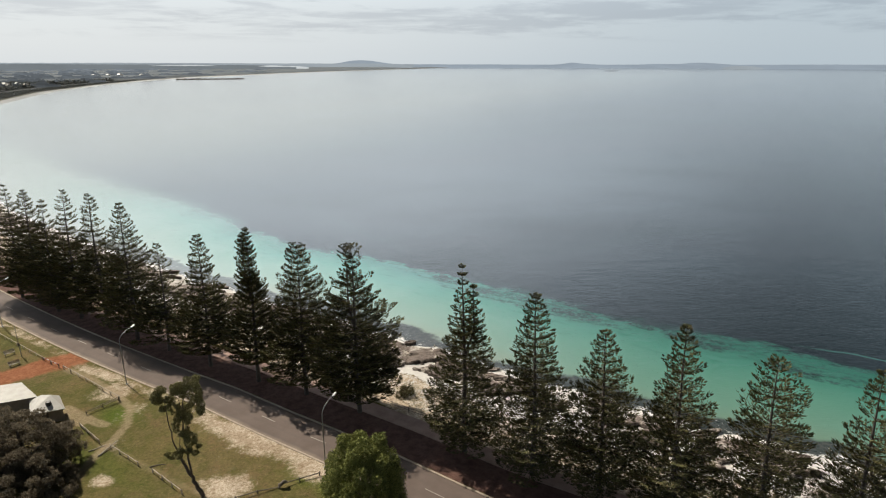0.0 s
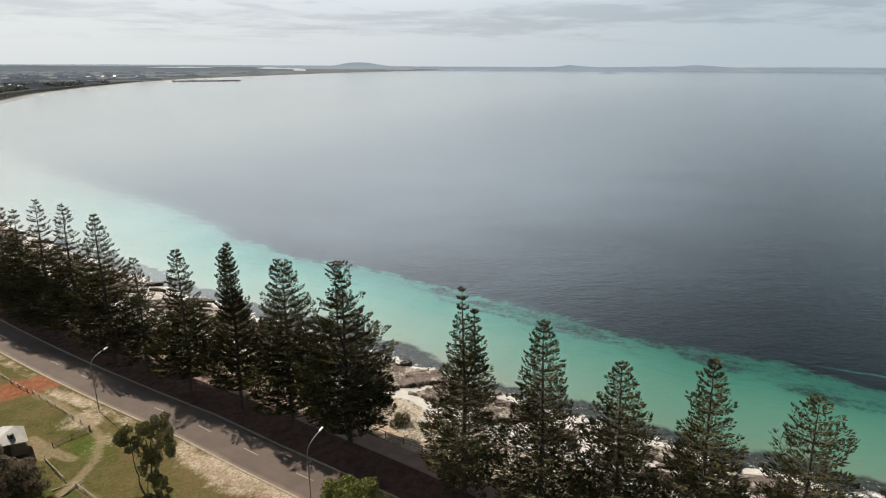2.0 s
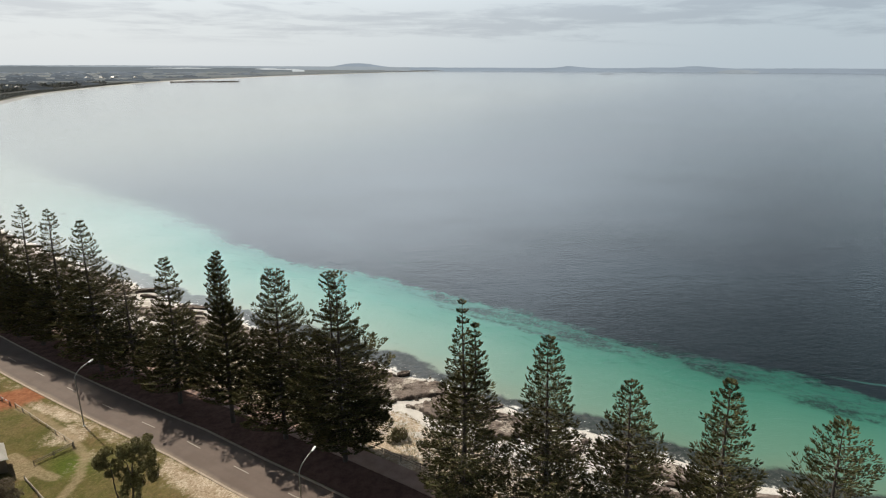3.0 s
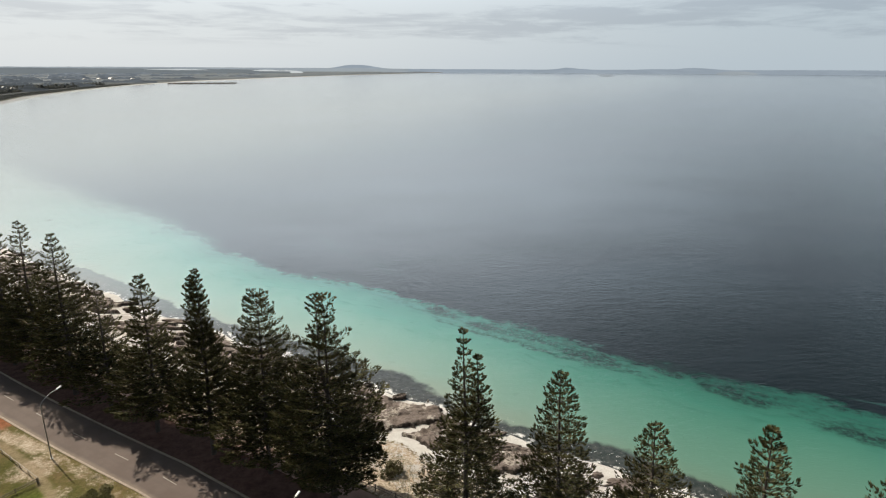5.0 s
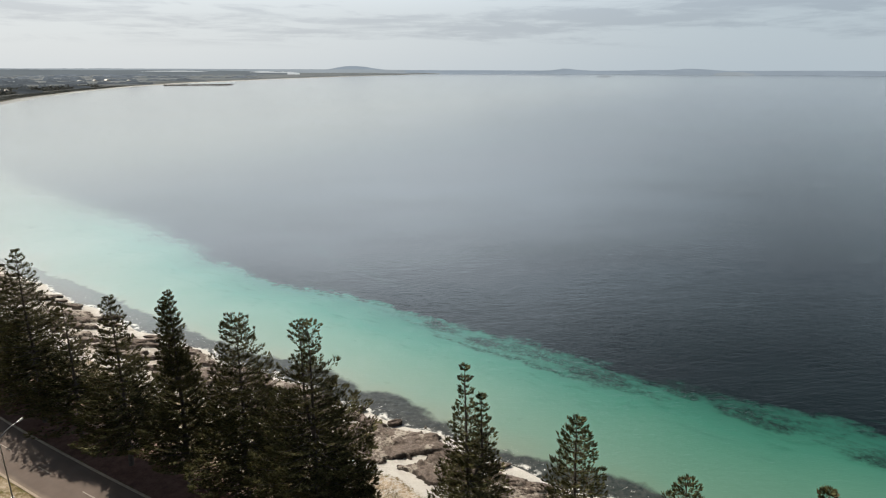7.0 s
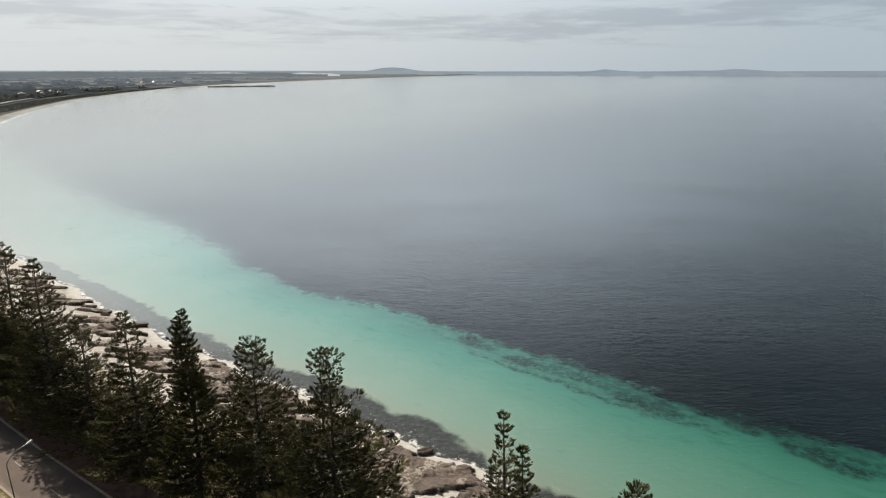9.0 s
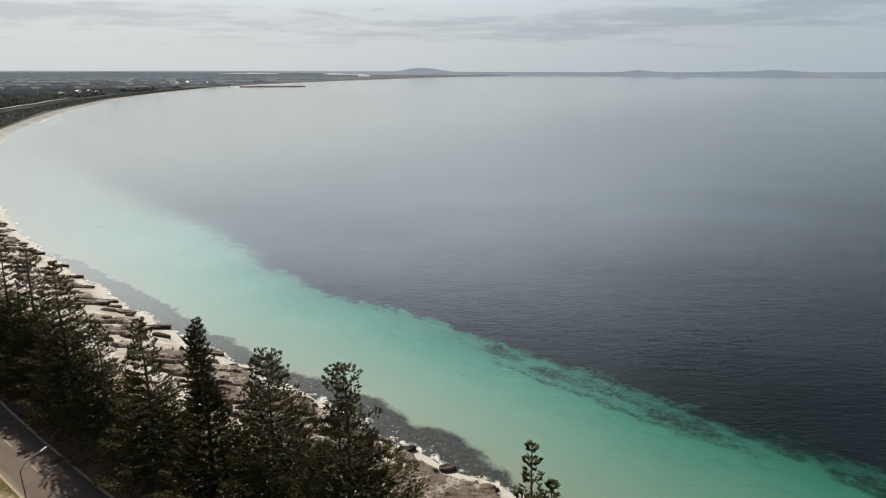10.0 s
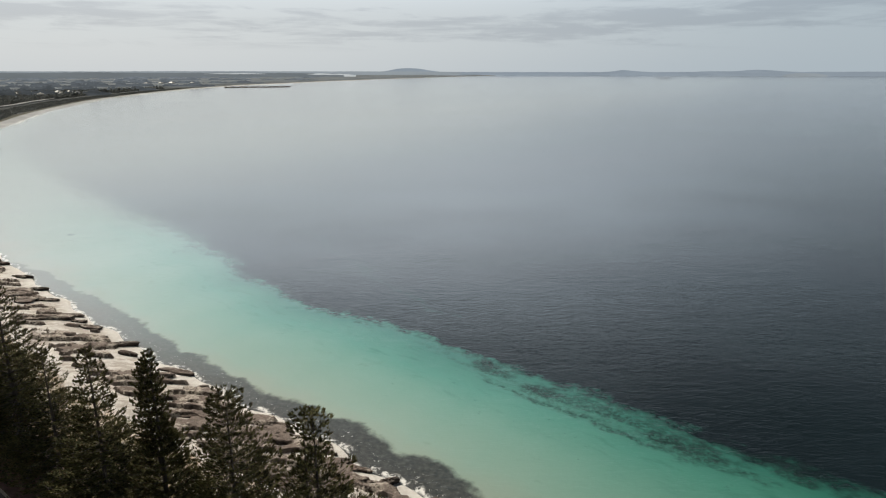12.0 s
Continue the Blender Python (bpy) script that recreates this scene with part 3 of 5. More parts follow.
# tyre tracks and trodden ways over the grass
give(ground_mesh, "track", np.maximum.reduce([
    0.85 * worn([(-108.5, 51.6), (-101.1, 51.5), (-93.0, 50.5), (-87.5, 48.9), (-83.9, 45.8), (-82.0, 42.3), (-80.8, 38.8), (-78.3, 34.8)], 0.65), 1.2 * worn([(-96.5, 44.0), (-93.6, 44.0), (-89.5, 43.7), (-86.7, 44.1)], 0.6), 1.2 * worn([(-94.4, 42.5), (-92.0, 42.4), (-89.8, 42.5)], 0.6),
    0.5 * worn([(-82, 41), (-74, 40.6), (-64, 40.4), (-56, 41)], 0.6)]))
give(ground_mesh, "gravel", np.maximum(worn([(-121, 30), (-115.2, 44.0), (-113.9, 48.0), (-113.0, 51.5)], 2.5), 0.75 * worn([(-113.0, 51.5), (-111.0, 55.3)], 3.1)) * (gv < road_mid(gu)))
give(ground_mesh, "litter", soft(gv, road_mid(gu) + 3.0, road_mid(gu) + 4.2) * (1 - soft(gv, road_mid(gu) + 9.5, road_mid(gu) + 12.5)) * soft(gu, -700, -400))
give(ground_mesh, "lush", np.maximum(np.maximum(patch(gu, gv, -87.3, 46.7, 3.4, 2.6), 0.55 * patch(gu, gv, -78.0, 37.5, 9.0, 2.5)), 0.6 * patch(gu, gv, -50.5, 48.8, 5, 1.5)))
give(ground_mesh, "beach", 0.45 * soft(gw, -21.0, -19.5) * near_land + (1 - 0.45 * near_land) * np.maximum(soft(gw, -15.5 + 2.2 * soft(gu, -110, -80) + 8 * soft(-gu, 190, 290) - 16 * wide, -13.5 + 2.2 * soft(gu, -110, -80) + 8 * soft(-gu, 190, 290) - 3 * wide), patch(gu, gv, -1745, 1440, 90, 80)))
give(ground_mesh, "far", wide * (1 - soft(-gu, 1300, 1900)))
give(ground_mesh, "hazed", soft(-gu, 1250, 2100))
give(ground_mesh, "wrack", soft(gw, -16, -13) * (1 - soft(gw, -3, -0.5)) * (0.4 + 0.6 * soft(-gu, 62, 95)))
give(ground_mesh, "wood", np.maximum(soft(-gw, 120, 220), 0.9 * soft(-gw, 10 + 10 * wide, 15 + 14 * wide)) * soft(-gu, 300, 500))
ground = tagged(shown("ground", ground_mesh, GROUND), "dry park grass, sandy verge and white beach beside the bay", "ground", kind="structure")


# ---- sea ----
def flat(u, v, w):
    return np.zeros_like(u)


sea_mesh, su, sv, sw = grid_mesh(
    "water", np.unique(np.concatenate([-260 - fan(0, 2680, 70), steps((-260, 40, 1.6)), 40 + fan(0, 5600, 40)])),
    np.unique(np.concatenate([steps((-4, 90, 1.3)), 90 + fan(0, 8000, 60)])), flat)
off = off_shore(su, sv)
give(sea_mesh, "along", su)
give(sea_mesh, "off", np.where(sw < 0, sw, off))
edge_line = np.interp(su, [-900, -516, -366, -267, -209, -169, -154, -125, -104, -94, -82, -65, -45, -30, 0, 20, 600], [20, 31, 42, 46, 49, 42.5, 37.5, 35, 37, 38.5, 35.2, 37, 35.2, 34.2, 34.4, 32.7, 34])
give(sea_mesh, "deep", off - edge_line)
give(sea_mesh, "streak", off - np.interp(su, [-200, -100, -78, -67, -56, -45, -20, -8, 4, 60], [50, 36, 32.0, 30.0, 28.6, 28.6, 29.6, 28.8, 25.0, 25.0]))
give(sea_mesh, "blot", np.maximum.reduce([patch(su, off, cu, co, ru, ro) for cu, co, ru, ro in ((-37, 31.5, 6.5, 3.0), (-74, 34, 5, 2.2), (-62, 33, 4, 1.6), (-12, 30.5, 7, 2.2), (4, 26.5, 6, 2.0), (-24, 32.5, 4, 1.6))]))
give(sea_mesh, "wisp", np.where((su > -175) & (su < -90), off - np.interp(su, [-170, -140, -115, -100], [76, 66, 56, 52]), 40))
give(sea_mesh, "weed", off - np.interp(su, [-420, -330, -250, -224, -188, -154, -128, -106, -92, -82, -71, -65, -60, -54, -49, -44, -38, -28, -10, 40], [-8, -3, 0, 2.0, 6.0, 6.8, 6.2, 4.6, 5.9, 6.5, 5.9, 7.0, 5.4, 3.0, 1.5, 3.0, 4.3, 5.6, 4.5, 4.0]))
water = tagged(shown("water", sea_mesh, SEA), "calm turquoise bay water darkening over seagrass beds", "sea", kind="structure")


# ---- road, kerbs, paths ----
def strip(name, U, v_of, profile, mat, z0, label, category, attribute=None, parent=None):
    """A band along U: profile is (offset across, height) from v_of(u)."""
    o, h = np.array(profile, float).T
    v = v_of(U)[:, None] + o[None]
    x, y = xy(np.broadcast_to(U[:, None], v.shape), v)
    verts = np.stack([x, y, np.broadcast_to(z0 + h[None], v.shape)], -1).reshape(-1, 3)
    n, m = v.shape
    i, j = np.meshgrid(np.arange(n - 1), np.arange(m - 1), indexing="ij")
    a = i * m + j
    me = arrays_mesh(name, verts, np.stack([a, a + m, a + m + 1, a + 1], -1).reshape(-1, 4))
    if attribute:
        give(me, attribute, np.broadcast_to(o[None], v.shape))
    ob = shown(name, me, mat, parent)
    return tagged(ob, label, category, kind="" if parent else "structure")


road_u = steps((-420, 120, 2.0))
LAND = 1.4
road = strip("road", road_u, road_mid, [(-3.2, -0.25), (-3.2, 0.0), (-1.7, 0.05), (0.0, 0.08), (1.7, 0.05), (3.2, 0.0), (3.2, -0.25)], ASPHALT, LAND - 0.02,
             "worn grey two-lane asphalt road with broken centre line", "road", "across")
KERB = [(-0.16, -0.2), (-0.16, 0.02), (-0.12, 0.035), (0.1, 0.035), (0.16, 0.01), (0.16, -0.2)]
strip("kerb", road_u, lambda u: road_mid(u) - 3.35, KERB, CONCRETE, LAND, "low pale concrete kerb beside the sandy verge", "kerb")
strip("kerb", road_u, lambda u: road_mid(u) + 3.35, KERB, CONCRETE, LAND + 0.03, "low concrete kerb under the pines", "kerb")
strip("footpath", steps((-420, 120, 3.0)), lambda u: road_mid(u) + 10.7, [(-1.5, -0.2), (-1.4, 0.02), (0.0, 0.05), (1.4, 0.02), (1.5, -0.2)], PATH_EARTH, LAND + 0.02,
      "pinkish earth footpath between the pines and the dune", "path")

dash_mesh = bpy.data.meshes.new("centre_dash")
_bm = box(bmesh.new(), (-1.5, -0.07, 0.0), (1.5, 0.07, 0.006), 0.004)
_bm.to_mesh(dash_mesh)
_bm.free()
dash_mesh.materials.append(LINE_PAINT)
for k in range(22):
    u = -187.4 + 10.1 * k
    d = new("centre_dash", dash_mesh)
    d.parent = road
    slope = math.degrees(math.atan2(float(road_mid(u + 1) - road_mid(u - 1)), 2.0))
    d.matrix_basis = at_uv(u, float(road_mid(u)), LAND + 0.064, ROAD_TURN + slope)

# ---- foliage ----
def spindles(base, way, length, thick):
    """Thin three-sided tapered twigs, the rope-like twigs of a pine: arrays of base, direction, length and thickness."""
    n = len(base)
    way = way / (np.linalg.norm(way, axis=1)[:, None] + 1e-9)
    ref = np.where(np.abs(way[:, 2:3]) > 0.9, [[1.0, 0, 0]], [[0, 0, 1.0]])
    a = np.cross(way, ref)
    a /= np.linalg.norm(a, axis=1)[:, None] + 1e-9
    b = np.cross(way, a)
    low = base + way * (length * 0.25)[:, None]
    ring = [low + thick[:, None] * (a * math.cos(t) + b * math.sin(t)) for t in (0, 2.094, 4.189)]
    verts = np.stack([*ring, base + way * length[:, None]], 1).reshape(-1, 3)
    one = np.array([[0, 2, 1], [3, 0, 1], [3, 1, 2], [3, 2, 0]])
    return verts, (one[None] + 4 * np.arange(n)[:, None, None]).reshape(-1, 3)


PROFILES = {
    # share of the height down from the tip: reach of the branches in metres
    "cone": ((0, 0.25), (0.05, 0.75), (0.12, 1.45), (0.24, 2.7), (0.45, 4.1), (0.68, 5.5), (0.82, 6.0), (0.96, 5.2)),
    "spire": ((0, 0.25), (0.05, 0.6), (0.14, 1.05), (0.31, 2.5), (0.48, 3.7), (0.66, 5.1), (0.80, 6.0), (0.96, 4.4)),
    "thin": ((0, 0.25), (0.04, 0.6), (0.12, 1.3), (0.3, 2.4), (0.5, 3.7), (0.72, 5.5), (0.84, 6.0), (0.96, 4.6)),
    "broad": ((0, 0.5), (0.05, 1.4), (0.11, 2.6), (0.22, 3.9), (0.4, 5.0), (0.8, 5.9), (0.96, 5.1)),
    "blunt": ((0, 0.7), (0.03, 1.2), (0.08, 1.7), (0.13, 2.1), (0.22, 2.8), (0.38, 4.4), (0.6, 5.3), (0.8, 6.0), (0.96, 4.8)),
    "spread": ((0, 1.0), (0.03, 1.6), (0.07, 1.3), (0.13, 1.3), (0.19, 1.9), (0.25, 3.6), (0.35, 4.8), (0.5, 5.6), (0.7, 6.1), (0.82, 6.0), (0.97, 4.6)),
    "column": ((0, 0.4), (0.08, 0.9), (0.3, 1.8), (0.45, 2.4), (0.6, 3.3), (0.82, 5.0), (0.96, 4.2)),
}


def pine(name, x, y, top, reach, label, shape="cone", seed=1, low=1.9, twins=((0.0, 0.0),), sparse=1.0, lean=(0.0, 0.0), full=1.0, bulk=1.0):
    """A Norfolk Island pine: a straight trunk with tiers of rising branches, blunt twigs along their outer parts.
    x, y: the tip's place; lean: the foot's place from there. top: height of the tip over the sea. reach: scales the outline.
    twins: (sideways, metres lower) of each leader; the second splits off in the upper half. sparse: share of branches kept near the top. full: how closely the twigs stand. bulk: how much thicker they are low down."""
    rng = np.random.default_rng(seed)
    H = top - LAND
    tree = thing(name, pose(x + lean[0], y + lean[1], LAND - 0.05), label, "tree", "row of pines along the road")
    outline = np.array(PROFILES[shape])
    paths, base, way, length, thick = [], [], [], [], []
    r0 = 0.013 * H + 0.05
    for which, (dx, drop) in enumerate(twins):
        tip = H - drop
        fork = 0.0 if which == 0 else 0.5 * H
        zs = np.linspace(fork, tip, 12)
        sway = 0.10 * np.sin(zs * 0.23 + seed)
        split = dx * soft(zs, 0.5 * H, 0.7 * H)
        line = np.column_stack([sway + 0.9 * split - lean[0] * zs / H, 0.5 * sway - 0.3 * split - lean[1] * zs / H, zs])
        paths.append((line, r0 * np.clip(1 - zs / (tip + 0.6), 0.02, 1) ** 0.85))
        z = low if which == 0 else 0.6 * H
        while z < tip - 0.12:
            h = z / tip
            R = reach * np.interp(1 - h, outline[:, 0], outline[:, 1]) * np.interp(h, [0.1, 0.25, 0.6], [0.95, 1.07, 1.0])
            if len(twins) > 1 and h > 0.6:
                R = max(0.3, R * 0.8)
            count = rng.integers(7, 10) if h < 0.7 else rng.integers(6, 9)
            turn0 = rng.uniform(0, 2 * np.pi)
            c0 = np.array([np.interp(z, zs, line[:, 0]), np.interp(z, zs, line[:, 1]), z])
            kept = np.interp(h, [0.1, 0.4, 0.6], [0.95 if bulk < 1.2 else 1.0, 0.92 if bulk < 1.2 else 1.0, sparse])
            for b in range(count):
                if rng.random() > kept:
                    continue
                az = turn0 + 2 * np.pi * b / count + rng.normal(0, 0.16)
                L = R * rng.uniform(0.74, 1.12) * (1.15 if rng.random() < 0.12 else 1.0)
                rise = np.interp(h, [0, 0.3, 0.7, 0.9, 1.0], [-0.10, 0.04, 0.22, 0.34, 0.5]) + rng.normal(0, 0.05) + (0.35 if shape == "column" else 0.0)
                out = np.array([math.cos(az), math.sin(az), 0.0])
                lift = np.array([0, 0, 1.0])
                t = np.linspace(0, 1, 5)
                curve = c0 + out * (L * t)[:, None] + lift * (L * (rise * t + 0.2 * t ** 3))[:, None]
                paths.append((curve, 0.05 * (1 - 0.8 * t) * (0.4 + 0.16 * L)))
                # flat fans of side shoots either side of the branch, each lined with twigs
                inner = np.interp(h, [0.55, 0.8], [1.45, 1.0])
                k = int(9 * full + full * np.interp(h, [0.0, 0.6, 0.9], [25.0, 22.0, 13.0]) * L)
                shoots = max(5, int(3.6 * L + 3))
                pick = rng.integers(0, shoots, k)
                s0 = np.interp(L, [0.6, 2.5], [0.25, 0.10]) + 0.92 * ((np.arange(shoots) + rng.uniform(0, 1, shoots)) / shoots) ** 0.85
                s0 = s0[pick]
                hand = np.where(pick % 2 == 0, 1.0, -1.0)
                q = rng.random(k) ** 0.75
                reach_out = np.where(s0 > 0.97, 0.05, (0.14 + 0.27 * L * np.sin(np.clip(s0, 0, 1) * 2.75 + 0.25)))
                across = hand * q * reach_out
                s = np.clip(s0 + 0.55 * q * reach_out / max(L, 0.5), 0, 1.04)
                side = np.array([-out[1], out[0], 0.0])
                at = c0 + out * (L * s)[:, None] + lift * (L * (rise * s + 0.2 * s ** 3) + 0.07 * np.abs(across))[:, None] + side * across[:, None]
                at = np.repeat(at, 2, axis=0) + rng.normal(0, 0.045, (2 * k, 3)) * [1, 1, 0.5]
                swing = np.repeat(hand * np.where(s0 > 0.97, 0.0, 0.75), 2) + rng.normal(0, 0.42, 2 * k)
                c, sn = np.cos(swing), np.sin(swing)
                base.append(at)
                tilt = np.interp(h, [0.3, 0.75], [0.22, 0.75])
                way.append(np.stack([out[0] * c - out[1] * sn, out[0] * sn + out[1] * c, rng.uniform(-0.1, 1.0, 2 * k) * tilt + 0.35 * rise + 0.7 * np.repeat(s, 2) ** 2 * np.interp(h, [0.2, 0.7], [0.4, 1.0])], 1))
                length.append(np.interp(h, [0.35, 0.7], [1.2, 1.0]) * np.interp(L, [0.4, 1.5, 4.0], [0.27, 0.37, 0.45]) * rng.uniform(0.65, 1.3, 2 * k))
                thick.append(np.interp(h, [0.35, 0.7], [bulk, 1.0]) * np.interp(L, [0.4, 2.0, 3.5], [0.066, 0.062, 0.054]) * np.interp(np.repeat(s, 2), [0.1, 0.6], [inner, 1.0]) * rng.uniform(0.7, 1.25, 2 * k))
            z += np.interp(h, [0, 0.5, 0.8, 1.0], [0.95, 1.02, 1.0, 0.66]) * rng.uniform(0.85, 1.15) * (1.3 if shape == "spire" and h > 0.75 else 1.0)
        k = 8
        a = rng.uniform(0, 6.28, k)
        base.append(np.tile(line[-1] - [0, 0, 0.25], (k, 1)))
        way.append(np.stack([np.cos(a), np.sin(a), rng.uniform(0.3, 1.6, k)], 1))
        length.append(rng.uniform(0.3, 0.5, k))
        thick.append(rng.uniform(0.06, 0.09, k))
    shown("trunk", tube_mesh("trunk", paths, 5), BARK, tree, "dark straight trunk and branches")
    v, f = spindles(np.concatenate(base), np.concatenate(way), np.concatenate(length), np.concatenate(thick))
    shown("crown", arrays_mesh("crown", v, f), PINE_LEAF, tree, "dark green tiered needle twigs")
    return tree


def leaves(rng, clumps, count, size, flat=1.0):
    """Small folded leaf blades through the outer parts of ellipsoid clumps (x, y, z, rx, rz)."""
    P = []
    total = sum(c[3] ** 2 for c in clumps)
    for cx, cy, cz, rx, rz in clumps:
        k = int(count * rx * rx / total)
        d = rng.normal(size=(k, 3))
        d /= np.linalg.norm(d, axis=1)[:, None]
        r = rng.uniform(0.45, 1.05, k) ** 0.6
        bumps = 1 + 0.16 * np.sin(5 * d[:, 0] + cx) * np.sin(6 * d[:, 1] + cy) + 0.1 * np.sin(9 * d[:, 2] + cz)
        P.append(np.array([cx, cy, cz]) + d * (r * bumps)[:, None] * np.array([rx, rx, rz]))
    p = np.concatenate(P)
    n = len(p)
    a = rng.normal(size=(n, 3))
    a[:, 2] *= flat
    a /= np.linalg.norm(a, axis=1)[:, None]
    b = np.cross(a, rng.normal(size=(n, 3)))
    b /= np.linalg.norm(b, axis=1)[:, None] + 1e-9
    c = np.cross(a, b)
    s = (size * rng.uniform(0.6, 1.4, n))[:, None]
    verts = np.stack([p - a * s, p + b * s * 0.45 + c * s * 0.12, p + a * s, p - b * s * 0.45 + c * s * 0.12], 1).reshape(-1, 3)
    one = np.array([[0, 1, 2], [0, 2, 3]])
    return verts, (one[None] + 4 * np.arange(n)[:, None, None]).reshape(-1, 3)


def leafy_tree(name, x, y, limbs, clumps, count, size, bark, leaf, label, seed=3, group="", category="tree", wide=1.0, tall=1.0):
    """A tree of bent limbs, each (points, thick, thin), under leaf clumps; places are relative to its foot."""
    rng = np.random.default_rng(seed)
    tree = thing(name, pose(x, y, LAND - 0.05) @ Matrix.Diagonal((wide, wide, tall, 1)), label, category, group)
    paths = []
    for pts, a, b in limbs:
        pts = np.array(pts, float)
        t = np.linspace(0, len(pts) - 1, 4 * len(pts))
        line = np.stack([np.interp(t, range(len(pts)), pts[:, k]) for k in range(3)], 1)
        line[1:-1] += rng.normal(0, 0.06, (len(line) - 2, 3))
        paths.append((line, np.linspace(a, b, len(line))))
    shown("trunk", tube_mesh("trunk", paths, 7), bark, tree)
    v, f = leaves(rng, clumps, count, size)
    shown("crown", arrays_mesh("crown", v, f), leaf, tree)
    return tree


# ---- the row of pines ----
BACK = (0.4, -2.0)                       # the trees lean a little to the sea
UP = (0.45, -1.2)
ONE = ((0.0, 0.0),)
PINES = [
    # x, y, tip, scale of the outline, outline, leaders, share kept near the top, foot, label
    (2.43, 75.0, 28.7, 0.88, "spire", ((0.0, 0.0), (1.5, 2.6)), 1.0, UP, "tall dark green pine with a forked narrow top"),
    (10.87, 69.3, 26.7, 0.86, "cone", ONE, 1.0, UP, "dark green tiered pine beside the road"),
    (18.57, 65.5, 23.4, 0.86, "cone", ONE, 1.0, UP, "shorter dark green tiered pine beside the road"),
    (25.4, 59.9, 26.1, 0.84, "cone", ONE, 0.95, UP, "dark green tiered pine with a slim top"),
    (33.65, 56.0, 24.0, 0.78, "broad", ONE, 0.75, UP, "open broad-topped green pine beside the road"),
    (41.1, 51.3, 25.0, 0.85, "thin", ONE, 0.8, UP, "open wide green pine beside the road"),
    (-12.9, 86.4, 27.5, 1.0, "spread", ((0.0, 0.0), (-1.0, 0.2)), 0.6, BACK, "broad dark pine with a blunt forked top"),
    (-21.9, 92.2, 26.0, 1.0, "blunt", ONE, 1.0, BACK, "dark pine with a rounded blunt top"),
    (-30.6, 97.0, 27.5, 1.0, "column", ((0.0, 0.0), (-0.9, 0.9)), 1.0, BACK, "narrow columnar dark pine beside the road"),
    (-40.4, 103.0, 25.2, 1.0, "thin", ONE, 0.75, BACK, "thin-topped dark pine beside the road"),
    (-50.0, 109.5, 21.7, 1.0, "thin", ONE, 0.45, BACK, "short sparse pine with few upper branches"),
    (-58.0, 114.7, 28.3, 1.0, "cone", ONE, 1.0, BACK, "dense pointed dark pine beside the road"),
    (-67.1, 122.0, 28.7, 1.0, "thin", ONE, 0.7, BACK, "open-topped dark pine beside the road"),
    (-74.2, 126.0, 28.5, 1.0, "thin", ONE, 0.7, BACK, "open-topped dark pine beside the road"),
    (-81.0, 130.0, 25.9, 1.0, "spire", ONE, 0.9, BACK, "slim-topped dark pine in the row"),
    (-87.4, 135.0, 26.9, 1.0, "thin", ONE, 0.75, BACK, "open-topped dark pine in the row"),
    (-93.6, 139.0, 27.1, 1.0, "spire", ONE, 0.85, BACK, "slim-topped dark pine in the row"),
]
for k, (x, y, tip, reach, shape, twins, sparse, lean, label) in enumerate(PINES):
    pine("pine_tree", x, y, tip, reach, label, shape, 11 + 7 * k, 3.4 if lean is BACK else 1.3, twins, sparse, lean, (1.12 if y < 105 else 0.72) if lean is BACK else 0.85, 1.45 if lean is BACK else 1.15)

# ---- trees in the park ----
def tufted(clumps, each, seed, small=0.5):
    """Breaks every leaf clump up into smaller ones spread over it."""
    rng = np.random.default_rng(seed)
    out = []
    for cx, cy, cz, rx, rz in clumps:
        for _ in range(each):
            d = rng.normal(size=3)
            d *= rng.uniform(0.55, 0.95) / np.linalg.norm(d)
            out.append((cx + d[0] * rx, cy + d[1] * rx, cz + d[2] * rz, rx * small * rng.uniform(0.7, 1.2), rz * small * rng.uniform(0.7, 1.25)))
    return out


leafy_tree("gum_tree", -30.7, 66.5,
           [([(0.00, 0, 0.00), (-0.87, 0, 2.42), (-1.92, 0.1, 5.06)], 0.30, 0.17), ([(-1.92, 0.1, 5.06), (-2.68, 0.2, 7.70), (-2.83, 0, 10.45), (-2.95, 0.1, 13.75)], 0.11, 0.04),
            ([(-1.03, 0, 3.08), (-1.27, 0.3, 6.05), (-1.39, 0.2, 9.35), (-0.88, 0, 13.20), (-0.03, 0, 15.95)], 0.14, 0.04),
            ([(-1.74, 0.1, 4.84), (-1.81, -0.4, 7.15), (-1.49, -0.6, 9.35)], 0.09, 0.03), ([(-1.31, 0.2, 9.02), (-0.07, 0.5, 11.55), (0.72, 0.4, 13.20)], 0.07, 0.03), ([(-1.03, 0, 12.32), (-1.40, -0.2, 14.74)], 0.06, 0.03)],
           tufted([(-2.92, 0.1, 14.30, 1.4, 1.1), (-1.3, 0, 15.1, 1.2, 0.95), (0.18, 0.1, 16.0, 1.3, 1.0), (0.82, 0.4, 13.20, 1.2, 1.7), (-1.2, 0.3, 10.2, 1.4, 1.5), (-0.6, 0.2, 8.2, 0.8, 1.0), (-0.4, 0.2, 6.9, 1.0, 0.8),
            (-2.03, -0.5, 6.71, 0.8, 0.6), (-3.06, -0.2, 6.27, 0.7, 0.6), (-0.88, 0.3, 12.0, 0.9, 1.2), (-2.21, 0.2, 12.65, 0.6, 0.9), (-3.4, 0.3, 12.3, 0.6, 0.5)], 9, 5, 0.42),
           26000, 0.10, GUM_BARK, GUM_LEAF, "slender leaning gum tree with tufted open crown on dry grass", 21)
_rng = np.random.default_rng(8)
_cl = [(0, 0, 4.6, 3.7, 3.6)]
